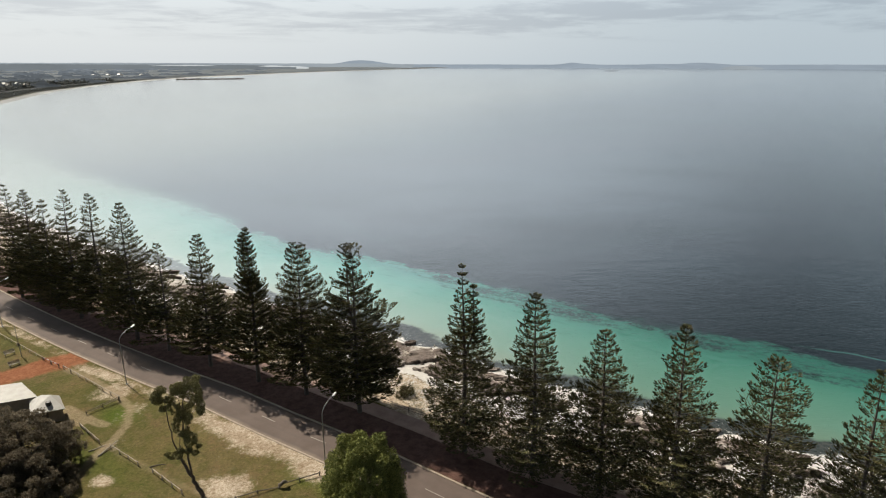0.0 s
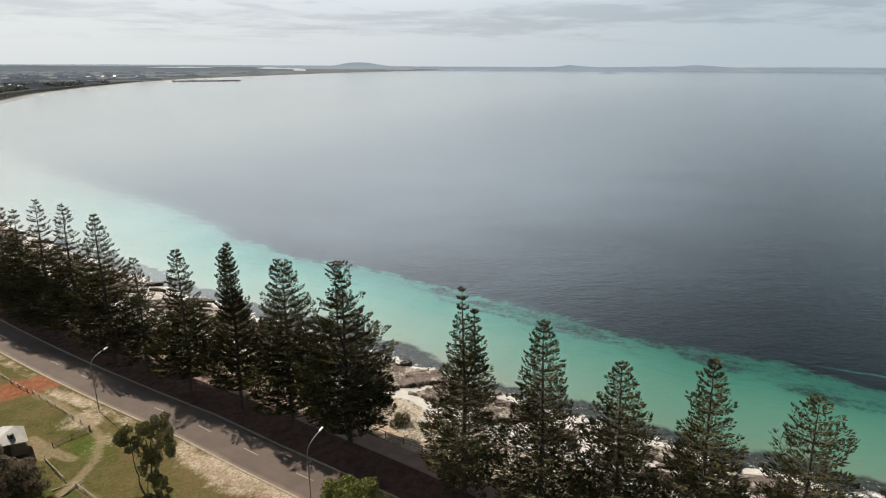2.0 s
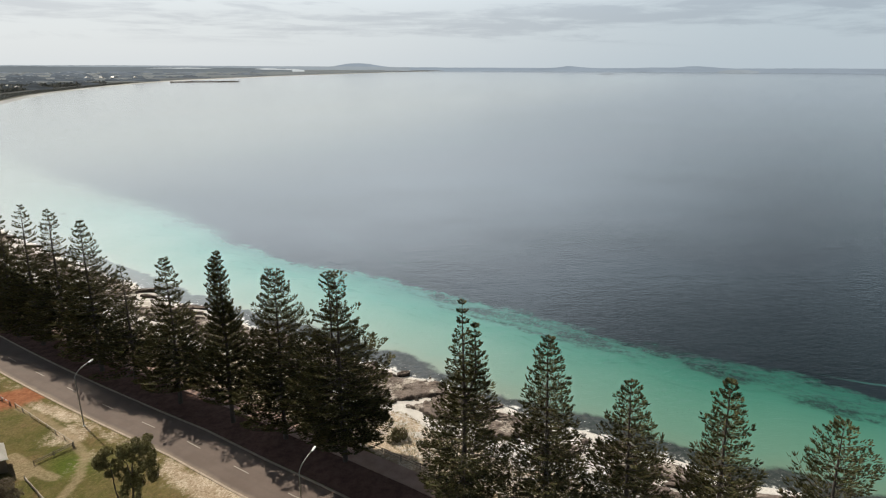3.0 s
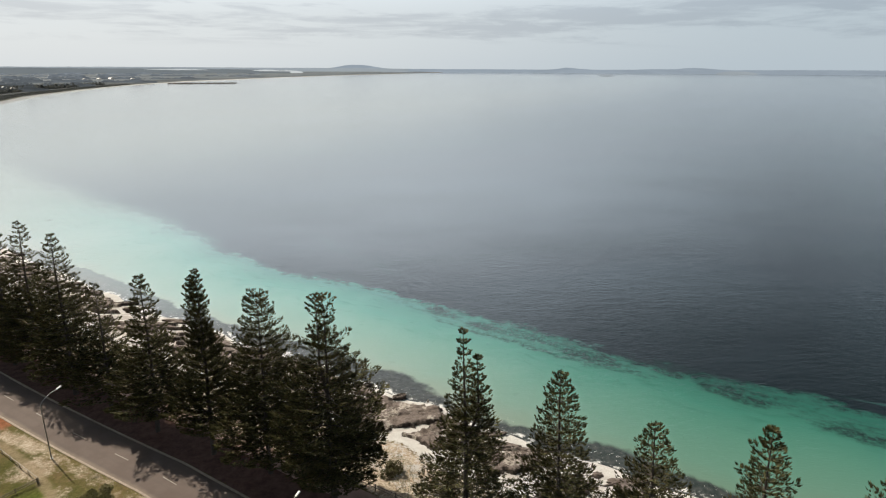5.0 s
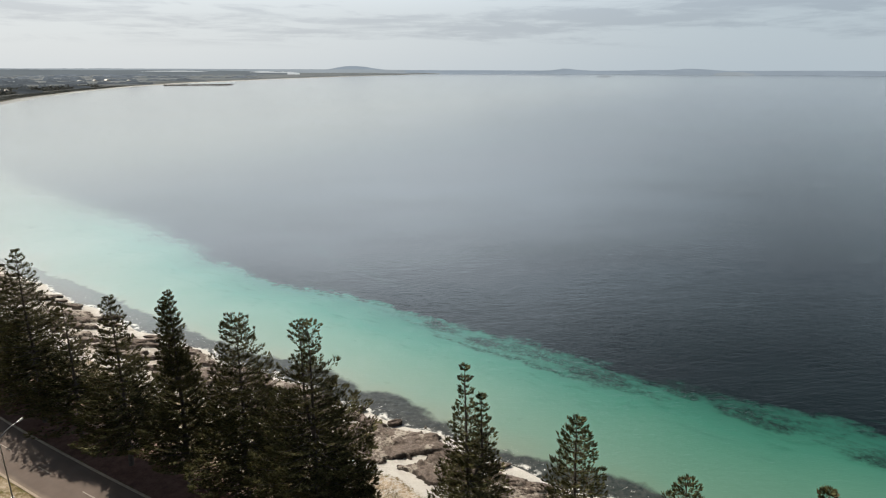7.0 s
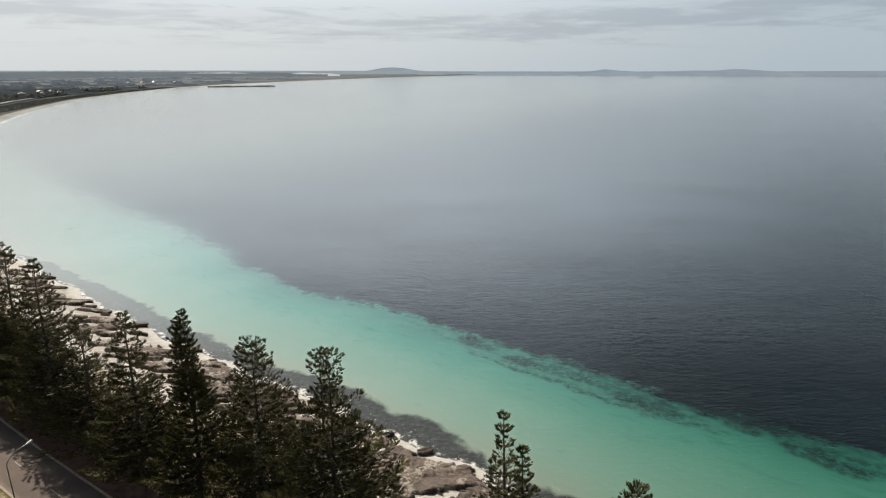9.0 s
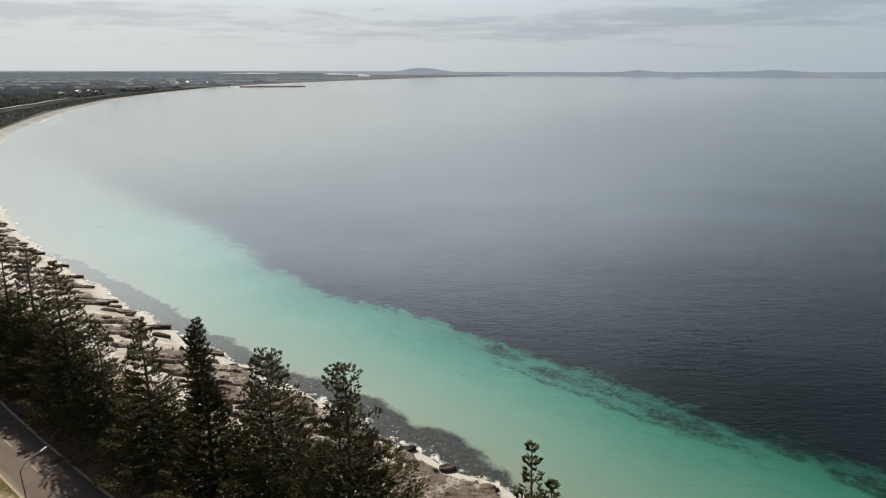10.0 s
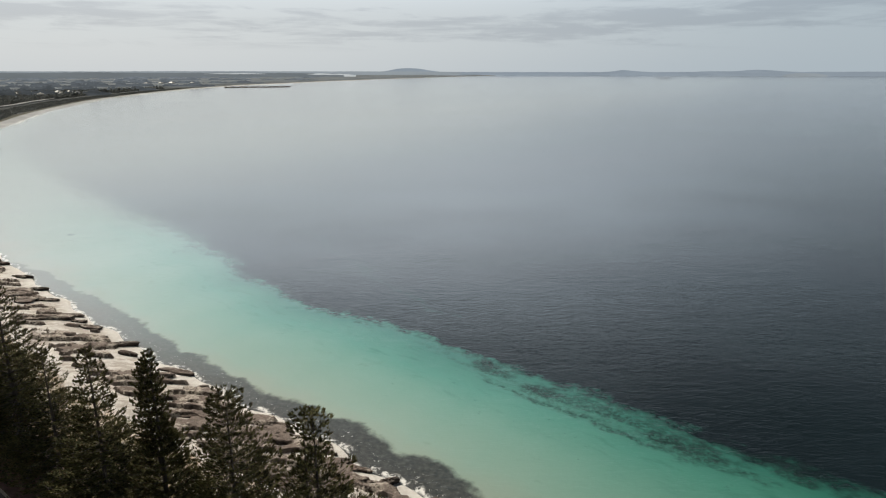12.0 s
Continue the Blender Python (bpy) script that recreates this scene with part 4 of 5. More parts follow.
for _k in range(46):
    _a, _h = _k * 2.4, (_k + 0.5) / 46
    _r = 4.3 * math.sqrt(max(0.0, 1 - _h ** 3.2)) * _rng.uniform(0.92, 1.03)
    _cl.append((_r * math.cos(_a), _r * math.sin(_a), 1.7 + 8.0 * _h, _rng.uniform(0.75, 1.1), _rng.uniform(1.2, 1.8)))
_cl += [(2.3 * math.cos(2.4 * _k) * _k / 9, 2.3 * math.sin(2.4 * _k) * _k / 9, 9.7 + _rng.uniform(-0.5, 0.6), 0.85, 0.95) for _k in range(10)]
leafy_tree("round_tree", -10.2, 61.2, [([(0, 0, 0), (0.1, 0, 3.0), (0, 0.1, 6.5)], 0.3, 0.12), ([(0.1, 0, 2.4), (1.6, 0.5, 5.5)], 0.16, 0.05), ([(0.1, 0, 2.6), (-1.7, -0.4, 5.8)], 0.16, 0.05)],
           _cl, 80000, 0.11, BARK, ROUND_LEAF, "dense rounded bright green tree beside the road", 22, wide=1.02, tall=1.02)
_cl = []
for _k in range(170):
    _a, _r = _rng.uniform(0, 6.28), 6.2 * math.sqrt(_rng.random())
    _top = 8.0 * (1 - (_r / 7.4) ** 2) + 0.9 * math.sin(3 * _a + 1) - 0.12 * _r * math.cos(_a)
    _cl.append((_r * math.cos(_a), _r * math.sin(_a), max(0.4, _top * _rng.uniform(0.2, 1.08)), _rng.uniform(0.4, 1.25), _rng.uniform(0.35, 0.9)))
leafy_tree("spreading_tree", -56.0, 73.4, [([(0, 0, 0), (0.2, 0.1, 2.4), (-0.3, 0.3, 5.5)], 0.35, 0.12), ([(0.2, 0.1, 1.2), (2.6, -0.5, 3.8), (3.6, -1.0, 5.2)], 0.16, 0.04), ([(0.2, 0.1, 1.6), (-2.5, 0.8, 4.6)], 0.16, 0.04)],
           _cl, 64000, 0.12, BARK, DARK_LEAF, "dark ragged spreading tree reaching the ground beside the shed", 23, wide=1.08, tall=1.0)

_cl = []
for _k in range(90):
    _a, _r = _rng.uniform(0, 6.28), 4.4 * math.sqrt(_rng.random())
    _top = 4.6 * (1 - (_r / 5.2) ** 2) + 0.5 * math.sin(3 * _a)
    _cl.append((1.25 * _r * math.cos(_a), _r * math.sin(_a), max(0.35, _top * _rng.uniform(0.25, 1.05)), _rng.uniform(0.4, 1.0), _rng.uniform(0.35, 0.7)))
leafy_tree("spreading_tree", -52.6, 68.6, [([(0, 0, 0), (-0.3, 0.2, 1.6), (-0.6, 0.5, 3.4)], 0.22, 0.07), ([(-0.2, 0.1, 0.9), (1.8, -0.4, 2.2), (2.6, -0.7, 2.9)], 0.11, 0.03), ([(-0.2, 0.1, 1.1), (-2.0, 0.4, 2.6)], 0.11, 0.03)],
           _cl, 30000, 0.12, BARK, DARK_LEAF, "low dark ragged bushy tree on dry grass beside the shed", 27)


# ---- street lamps ----
def street_lamp(m):
    lamp = thing("street_lamp", m, "grey steel street lamp with one curved outreach arm", "street lamp", "street lamps along the road")
    t = np.linspace(0, 1, 9)
    shown("pole", tube_mesh("pole", [(np.column_stack([0 * t, 0 * t, 7.92 * t]), 0.085 - 0.025 * t)], 10), STEEL, lamp)
    bm = bmesh.new()
    box(bm, (-0.2, -0.2, 0.0), (0.2, 0.2, 0.03), 0.006)
    part("base_plate", bm, STEEL, lamp)
    a = np.linspace(0, 1.3, 16)
    arm = np.column_stack([0 * a, 3.3 * (1 - np.cos(a)), 7.9 + 1.7 * np.sin(a)])
    shown("arm", tube_mesh("arm", [(arm, np.linspace(0.06, 0.04, len(arm)))], 8), STEEL, lamp)
    tip = Vector(arm[-1])
    bm = bmesh.new()
    box(bm, (-0.14, -0.1, -0.06), (0.14, 0.62, 0.09), 0.045)
    for v in bm.verts:
        v.co.x *= 1.0 - 0.35 * max(0.0, 0.15 - v.co.y)
    bmesh.ops.transform(bm, matrix=Matrix.Translation(tip) @ pose(0, 0, 0, 18), verts=bm.verts)
    head = part("lamp_head", bm, LAMP_HEAD, lamp, "pale lamp housing")
    bm = bmesh.new()
    box(bm, (-0.1, 0.06, -0.1), (0.1, 0.54, -0.058), 0.02)
    bmesh.ops.transform(bm, matrix=Matrix.Translation(tip) @ pose(0, 0, 0, 18), verts=bm.verts)
    part("lens", bm, LENS, head)
    return lamp


first_lamp = street_lamp(at_uv(-94.7, 53.3, LAND, ROAD_TURN - 2))
for u, v in ((-138.2, 56.0), (-51.4, 52.1)):
    copy_thing(first_lamp, at_uv(u, v, LAND, ROAD_TURN))


# ---- fences ----
def rail_fence(ends, posts, label, rails=(0.62,), wood=RAIL_WOOD, height=0.75, radius=0.07, lying=()):
    """Round posts and rails between two places of the plan."""
    a, b = (Vector((float(e[0]), float(e[1]), 0)) for e in ends)
    run = (b - a).length
    f = thing("rail_fence", Matrix.Translation((a.x, a.y, LAND)) @ Matrix.Rotation(math.atan2(b.y - a.y, b.x - a.x), 4, "Z"), label, "fence", "low rail fences in the park")
    rng = random.Random(int(a.x * 10))
    for k in range(posts):
        x = run * k / (posts - 1)
        h = height * rng.uniform(0.94, 1.05)
        lean = rng.uniform(-0.03, 0.03)
        shown("post", tube_mesh("post", [(np.array([[x, 0, -0.1], [x + lean, lean, h * 0.95], [x + lean, lean, h]]), [radius, radius, radius * 0.6])], 8), wood, f)
    for k in range(posts - 1):
        for r in rails:
            x0, x1 = run * k / (posts - 1), run * (k + 1) / (posts - 1)
            z0, z1 = (r, r) if k not in lying else (r, 0.08)
            shown("rail", tube_mesh("rail", [(np.array([[x0 - 0.05, 0.0, z0], [(x0 + x1) / 2, 0.0, (z0 + z1) / 2 - 0.02], [x1 + 0.05, 0.0, z1]]), [radius * 0.75] * 3)], 7), wood, f)
    return f


rail_fence([xy(-139.0, 53.8), xy(-116.0, 51.6)], 10, "low pale log rail fence along the grass")
rail_fence([xy(-109.3, 51.4), xy(-91.2, 49.6)], 8, "low pale log rail fence beside the gravel drive")
rail_fence([xy(-91.1, 49.4), xy(-91.6, 44.4)], 3, "weathered rail fence with dark posts on the grass", (0.3, 0.6), DARK_WOOD)
rail_fence([xy(-89.3, 42.0), xy(-82.9, 40.8)], 4, "weathered two-rail fence on dry grass", (0.3, 0.62))
rail_fence([xy(-80.5, 40.9), xy(-73.6, 40.2)], 4, "weathered rail fence on dry grass", (0.62,))
rail_fence([xy(-70.6, 40.2), xy(-63.7, 39.2)], 4, "weathered rail fence on dry grass", (0.62,))
rail_fence([xy(-57.0, 41.6), xy(-50.9, 50.3)], 5, "old dark log rail fence sagging to the grass", (0.45,), DARK_WOOD, 0.6, 0.09, (1,))


def sea_fence():
    f = thing("post_fence", at_uv(-170, 73.0, LAND - 0.05, ROAD_TURN), "low dark post and wire fence between path and dune", "fence")
    wires = [[], []]
    for k in range(56):
        u = 3.2 * k
        y = float(road_mid(-170 + u) + 12.9 - 73.0)
        h = 1.0
        shown("post", tube_mesh("post", [(np.array([[u, y, -0.2], [u, y, h]]), [0.07, 0.06])], 6), DARK_WOOD, f)
        for w, z in zip(wires, (0.45, 0.85)):
            w.append((u, y + 0.03, z))
    for w in wires:
        shown("rail", tube_mesh("rail", [(np.array(w), [0.035] * len(w))], 5), DARK_WOOD, f)


sea_fence()


# ---- shed ----
def shed():
    """A small block with a hipped wing towards the road and a lean-to main roof; x runs along the wing's front."""
    s = thing("shed", pose(-60.5, 83.1, LAND - 0.03, 0, 0, 19), "small white-roofed shed with dark walls on the grass", "shed")
    def block(foot, tall):
        bm = bmesh.new()
        face = bm.faces.new([bm.verts.new((*c, 0.0)) for c in foot])
        up = bmesh.ops.extrude_face_region(bm, geom=[face])["geom"]
        bmesh.ops.translate(bm, vec=(0, 0, tall), verts=[g for g in up if isinstance(g, bmesh.types.BMVert)])
        bmesh.ops.recalc_face_normals(bm, faces=bm.faces)
        bmesh.ops.bevel(bm, geom=bm.edges[:], offset=0.02, segments=1, affect="EDGES")
        return bm

    part("wall", block([(0.2, 0.25), (4.0, 0.25), (2.7, 3.9), (-0.6, 3.9)], 2.3), WALL_STONE, s)
    part("wall", block([(-9.6, 4.2), (-0.1, 4.2), (-2.9, 8.8), (-9.6, 9.0)], 2.9), WALL_STONE, s)

    def sheet(corners, ridge, thick=0.07):
        bm = bmesh.new()
        low = [bm.verts.new(c) for c in corners]
        top = [bm.verts.new(c) for c in ridge]
        if top:
            a, b = top
            for f in ((low[0], low[1], b, a), (low[1], low[2], b), (low[2], low[3], a, b), (low[3], low[0], a)):
                bm.faces.new(f)
        else:
            bm.faces.new(low)
        bmesh.ops.recalc_face_normals(bm, faces=bm.faces)
        bmesh.ops.solidify(bm, geom=bm.faces[:], thickness=thick)
        return bm

    part("roof", sheet([(-0.1, -0.1, 2.35), (4.4, -0.1, 2.35), (3.0, 4.3, 2.35), (-1.0, 4.3, 2.35)], [(1.0, 2.9, 3.65), (2.3, 2.5, 3.65)]), ROOF_WHITE, s, "white hipped sheet roof")
    part("roof", sheet([(-10.0, 3.8, 3.0), (0.25, 3.9, 3.0), (-2.8, 9.1, 3.4), (-10.0, 9.4, 3.4)], []), ROOF_GREY, s, "pale grey lean-to roof")
    shown("gutter", tube_mesh("gutter", [(np.array([[-0.15, -0.15, 2.28], [4.45, -0.15, 2.28]]), [0.07, 0.07])], 6), ROOF_WHITE, s)
    bm = bmesh.new()
    bmesh.ops.create_cone(bm, cap_ends=True, segments=14, radius1=0.42, radius2=0.36, depth=0.7)
    bmesh.ops.translate(bm, vec=(2.2, 1.0, 2.95), verts=bm.verts)
    part("roof_vent", bm, DARK_PAINT, s, "round black roof vent")
    door = part("door", box(bmesh.new(), (1.2, 0.24, 0.0), (2.1, 0.3, 2.05), 0.01), DARK_PAINT, s)
    part("handle", box(bmesh.new(), (1.98, 0.18, 0.95), (2.04, 0.24, 1.1), 0.01), STEEL, door)


shed()


# ---- beach rocks ----
def beach_rock(u, v, long, wide, tall, turn, seed):
    """A flat ledge of beach rock with a ragged outline, undercut sides and a pitted top."""
    rng = np.random.default_rng(seed)
    n = 30
    a = np.linspace(0, 2 * np.pi, n, endpoint=False)
    out = 1 + 0.0 * a
    for k in (2, 3, 5, 8):
        out += rng.normal(0, 0.34 / k ** 0.75) * np.cos(k * a + rng.uniform(0, 6.28))
    out = np.clip(out, 0.35, 1.7)
    rings = []
    levels = ((0.90, -0.35), (0.98, 0.3 * tall), (1.02, 0.72 * tall), (0.97, 0.95 * tall), (0.78, 1.0 * tall), (0.5, 1.06 * tall), (0.2, 1.04 * tall))
    for f, z in levels:
        jig = rng.normal(0, 0.02, n)
        zz = z + (rng.normal(0, 0.07 * tall, n) if z > 0.5 * tall else 0)
        rings.append(np.column_stack([long / 2 * out * (f + jig) * np.cos(a), wide / 2 * out * (f + jig) * np.sin(a), np.full(n, 0.0) + zz]))
    verts = np.concatenate(rings + [[[0, 0, 1.05 * tall]]])
    i, j = np.meshgrid(np.arange(len(rings) - 1), np.arange(n), indexing="ij")
    p, q = i * n + j, i * n + (j + 1) % n
    quads = np.stack([p, q, q + n, p + n], -1).reshape(-1, 4)
    me_faces = np.concatenate([quads[:, [0, 1, 2]], quads[:, [0, 2, 3]], np.column_stack([(len(rings) - 1) * n + np.arange(n), (len(rings) - 1) * n + (np.arange(n) + 1) % n, np.full(n, len(verts) - 1)])])
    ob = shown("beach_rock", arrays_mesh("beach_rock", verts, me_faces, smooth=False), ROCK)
    w = v - float(shore(u))
    ob.matrix_basis = at_uv(u, v, max(-0.05, float(ground_height(np.array(u), np.array(v), np.array(w))) - 0.08), turn)
    return tagged(ob, "flat brown weathered ledge of beach rock on white sand", "rock", "rock ledges along the beach")


rock_rng = np.random.default_rng(77)
u = -262.0
k = 0
while u < 22:
    edge = float(shore(u))
    for w, long, wide, share in ((-2.2, 5.6, 1.4, 0.42), (-6.5, 6.5, 2.6, 0.25)):
        if rock_rng.random() < share:
            s = rock_rng.uniform(0.6, 1.2)
            beach_rock(u + rock_rng.uniform(-1.5, 1.5), edge + w + rock_rng.uniform(-1.2, 1.2), long * s, wide * s, rock_rng.uniform(0.4, 0.75), rock_rng.normal(-2, 8), 500 + k)
        k += 1
    u += rock_rng.uniform(4.4, 6.4)


for u, v, long, wide, tall, turn in ((-69.2, 91.2, 2.8, 1.1, 0.7, 24), (-62.0, 91.2, 2.6, 1.2, 0.7, 20), (-77.5, 91.0, 3.6, 1.4, 0.6, 3)):
    beach_rock(u, v, long, wide, tall, turn, int(-u * 10))


def lattice(a, b, seed):
    """Smooth noise between 0 and 1 over two coordinates."""
    table = np.random.default_rng(seed).random((257, 257))
    i, j = np.floor(a).astype(int), np.floor(b).astype(int)
    s, t = a - i, b - j
    s, t = s * s * (3 - 2 * s), t * t * (3 - 2 * t)
    i, j = i % 256, j % 256
    return (table[i, j] * (1 - s) + table[i + 1, j] * s) * (1 - t) + (table[i, j + 1] * (1 - s) + table[i + 1, j + 1] * s) * t


def shelf_height(u, v, w):
    """Broken plates of rock that stand out of the sand as tongues pointing to the sea."""
    x, y = xy(u, v)
    near = soft(u, -95, -60)
    warp = 1.6 * lattice(x / 4.0, y / 4.0, 4) + 0.5 * lattice(x / 1.1, y / 1.1, 6)
    long = 0.62 * lattice(x / 6.0 + 0.4 * warp, y / 1.2 + 0.3 * warp, 1) + 0.22 * lattice(x / 2.2, y / 0.75 + 0.5 * warp, 2) + 0.16 * lattice(x / 0.8, y / 0.4, 16)
    slab = 0.46 * lattice(x / 6.0 + 0.2 * warp, y / 2.6 + 0.2 * warp, 3) + 0.28 * lattice(x / 2.6, y / 0.95 + 0.3 * warp, 5) + 0.16 * lattice(x / 1.1, y / 0.5, 15) + 0.10 * lattice(x / 0.45, y / 0.3, 25)
    n = long * (1 - near) + slab * near
    limit = 0.53 - 0.075 * near - 0.025 * soft(u, -82, -74) * soft(-u, 44, 50) + 0.5 * soft(-w, 11.2 - 1.2 * near, 14.0 - 1.2 * near) + 0.35 * soft(w, -4.0 + 0.9 * near, -0.6)
    ledges = soft(u, -118, -105) * soft(-u, 50, 60)
    limit = limit - 0.075 * ledges - 0.30 * ledges * soft(w, -4.0, -2.0) * (1 - soft(w, -1.6, -0.2))
    rock = soft(n - limit, 0.0, 0.035)
    tall = 0.34 + 0.32 * lattice(x / 9.0, y / 4.0, 7)
    ledge = soft(0.6 * lattice(x / 5.0 + 0.5 * warp, y / 2.2 + 0.4 * warp, 31) + 0.4 * lattice(x / 1.6, y / 0.9, 32), 0.50, 0.53)
    crack = np.abs(lattice(x / 3.2 + 0.7 * warp, y / 1.9 + 0.6 * warp, 33) - 0.5)
    pits = 0.11 * lattice(x / 0.36, y / 0.34, 18) + 0.12 * lattice(x / 0.7, y / 0.7, 8) + 0.12 * lattice(x / 2.1, y / 1.1, 9)
    broken = 0.20 * ledge * near - 0.30 * near * (1 - soft(crack, 0.0, 0.045))
    return ground_height(u, v, w) - 0.22 + (0.22 + tall * (1 - 0.5 * near) + pits + broken) * rock


shelf_mesh, _u, _v, _w = grid_mesh("rock_shelf", steps((-300, -120, 0.45), (-120, 24, 0.3)), steps((-14.5, 0.8, 0.24)), shelf_height)
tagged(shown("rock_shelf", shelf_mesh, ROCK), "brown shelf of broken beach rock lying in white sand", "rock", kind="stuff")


# ---- dune shrubs ----
def shrub(u, v, size, leaf, label, seed, count=900):
    rng = np.random.default_rng(seed)
    w = v - float(shore(u))
    z = float(ground_height(np.array(u), np.array(v), np.array(w)))
    clumps = [(rng.normal(0, 0.45 * size), rng.normal(0, 0.4 * size), 0.4 * size * rng.uniform(0.7, 1.2), 0.45 * size, 0.4 * size) for _ in range(6)]
    verts, faces = leaves(rng, clumps, count, 0.13)
    ob = shown("shrub", arrays_mesh("shrub", verts, faces), leaf)
    ob.matrix_basis = at_uv(u, v, z - 0.05, rng.uniform(0, 360))
    return tagged(ob, label, "shrub", "dune shrubs")


shrub(-52.0, 73.0, 1.5, SHRUB_LEAF, "low grey-green coastal shrub on pale dune grass", 5, 1600)
srng = np.random.default_rng(31)
for k in range(8):
    u = srng.uniform(-165, -62) if k % 4 else srng.uniform(-30, 8)
    shrub(u, float(road_mid(u)) + srng.uniform(13.5, 17.5), srng.uniform(0.6, 1.5), SHRUB_LEAF, "low olive coastal shrub on the dune", 100 + k, 700)


def tufts(name, count, u0, u1, w0, w1, height, mat, label, seed):
    """Grass blades over a strip behind the beach, as one mass."""
    rng = np.random.default_rng(seed)
    u = rng.uniform(u0, u1, count)
    w = rng.uniform(w0, w1, count)
    v = shore(u) + w
    x, y = xy(u, v)
    z = ground_height(u, v, w)
    d = np.stack([rng.normal(0, 0.5, count), rng.normal(0, 0.5, count), np.ones(count)], 1)
    verts, faces = spindles(np.stack([x, y, z - 0.03], 1), d, height * rng.uniform(0.5, 1.4, count), np.full(count, 0.05))
    return tagged(shown(name, arrays_mesh(name, verts, faces), mat), label, "grass", kind="stuff")


tufts("dune_grass", 16000, -165, 15, -20.5, -15.0, 0.3, DUNE_GRASS, "pale dry dune grass behind the beach", 3)


# ---- odds and ends in the park ----
def bench(u, v, turn):
    b = thing("bench", at_uv(u, v, LAND, turn), "grey timber park bench with back on the grass", "bench", "benches in the park")
    for y in (-0.2, 0.0, 0.2):
        part("plank", box(bmesh.new(), (-0.9, y - 0.085, 0.43), (0.9, y + 0.085, 0.47), 0.01), RAIL_WOOD, b)
    for z in (0.62, 0.82):
        part("back_plank", box(bmesh.new(), (-0.9, 0.30, z - 0.08), (0.9, 0.34, z + 0.08), 0.01), RAIL_WOOD, b)
    for x in (-0.7, 0.7):
        part("leg", box(bmesh.new(), (x - 0.04, -0.22, 0.0), (x + 0.04, -0.14, 0.43), 0.01), DARK_WOOD, b)
        part("leg", box(bmesh.new(), (x - 0.04, 0.24, 0.0), (x + 0.04, 0.30, 0.88), 0.01), DARK_WOOD, b)


bench(-123.4, 49.8, ROAD_TURN + 80)
bench(-118.1, 47.9, ROAD_TURN + 80)
pole = thing("sign_pole", at_uv(-120.6, 50.4, LAND), "thin grey pole beside the rail fence", "pole")
shown("post", tube_mesh("post", [(np.array([[0, 0, -0.1], [-0.15, 0.1, 3.0], [-0.2, 0.15, 6.0]]), [0.06, 0.05, 0.04])], 8), STEEL, pole)
part("sign_plate", box(bmesh.new(), (-0.3, 0.03, 2.2), (0.12, 0.06, 2.7), 0.006), DARK_PAINT, pole)


def boom(a, b):
    """A low striped bar on short posts across the driveway."""
    a, b = Vector((*xy(*a), 0)), Vector((*xy(*b), 0))
    run = (b - a).length
    g = thing("boom_gate", Matrix.Translation((a.x, a.y, LAND)) @ Matrix.Rotation(math.atan2(b.y - a.y, b.x - a.x), 4, "Z"), "low red and white striped bar across the gravel drive", "barrier")
    for x in (0.0, run / 2, run):
        part("post", box(bmesh.new(), (x - 0.08, -0.08, -0.1), (x + 0.08, 0.08, 0.7), 0.015), DARK_WOOD, g)
    for k in range(8):
        part("stripe", box(bmesh.new(), (run * k / 8, -0.05, 0.48), (run * (k + 1) / 8 - 0.004, 0.05, 0.64), 0.012), RED_PAINT if k % 2 else ROOF_WHITE, g)


boom((-115.6, 51.5), (-110.6, 51.3))


def fallen_branch(line, thick, wood, label):
    pts = np.array([[*xy(u, v), LAND + z] for u, v, z in line])
    t = np.linspace(0, len(pts) - 1, 5 * len(pts))
    path = np.stack([np.interp(t, range(len(pts)), pts[:, k]) for k in range(3)], 1)
    rng = np.random.default_rng(int(abs(pts[0, 0]) * 10))
    path += rng.normal(0, 0.05, path.shape) * [1, 1, 0.3]
    foot = path[0].copy()
    ob = shown("fallen_branch", tube_mesh("fallen_branch", [(path - foot, np.linspace(thick, 0.4 * thick, len(path)))], 7), wood)
    ob.location = foot
    return tagged(ob, label, "branch")


fallen_branch([(-80.2, 38.8, 0.1), (-80.6, 40.6, 0.2), (-81.0, 42.3, 0.25)], 0.13, RAIL_WOOD, "bleached fallen branch across the rail fence")
fallen_branch([(-82.4, 38.9, 0.08), (-82.0, 40.0, 0.12), (-81.6, 40.9, 0.1)], 0.10, RAIL_WOOD, "bleached fallen branch on worn grass")
fallen_branch([(-71.9, 40.7, 0.06), (-71.4, 41.4, 0.15), (-70.6, 42.1, 0.1)], 0.09, DARK_WOOD, "dark fallen branch on the grass")
fallen_branch([(-53.9, 46.0, 0.3), (-53.4, 46.4, 0.9), (-53.3, 46.9, 0.4)], 0.28, DARK_WOOD, "dark stump of driftwood against the log fence")


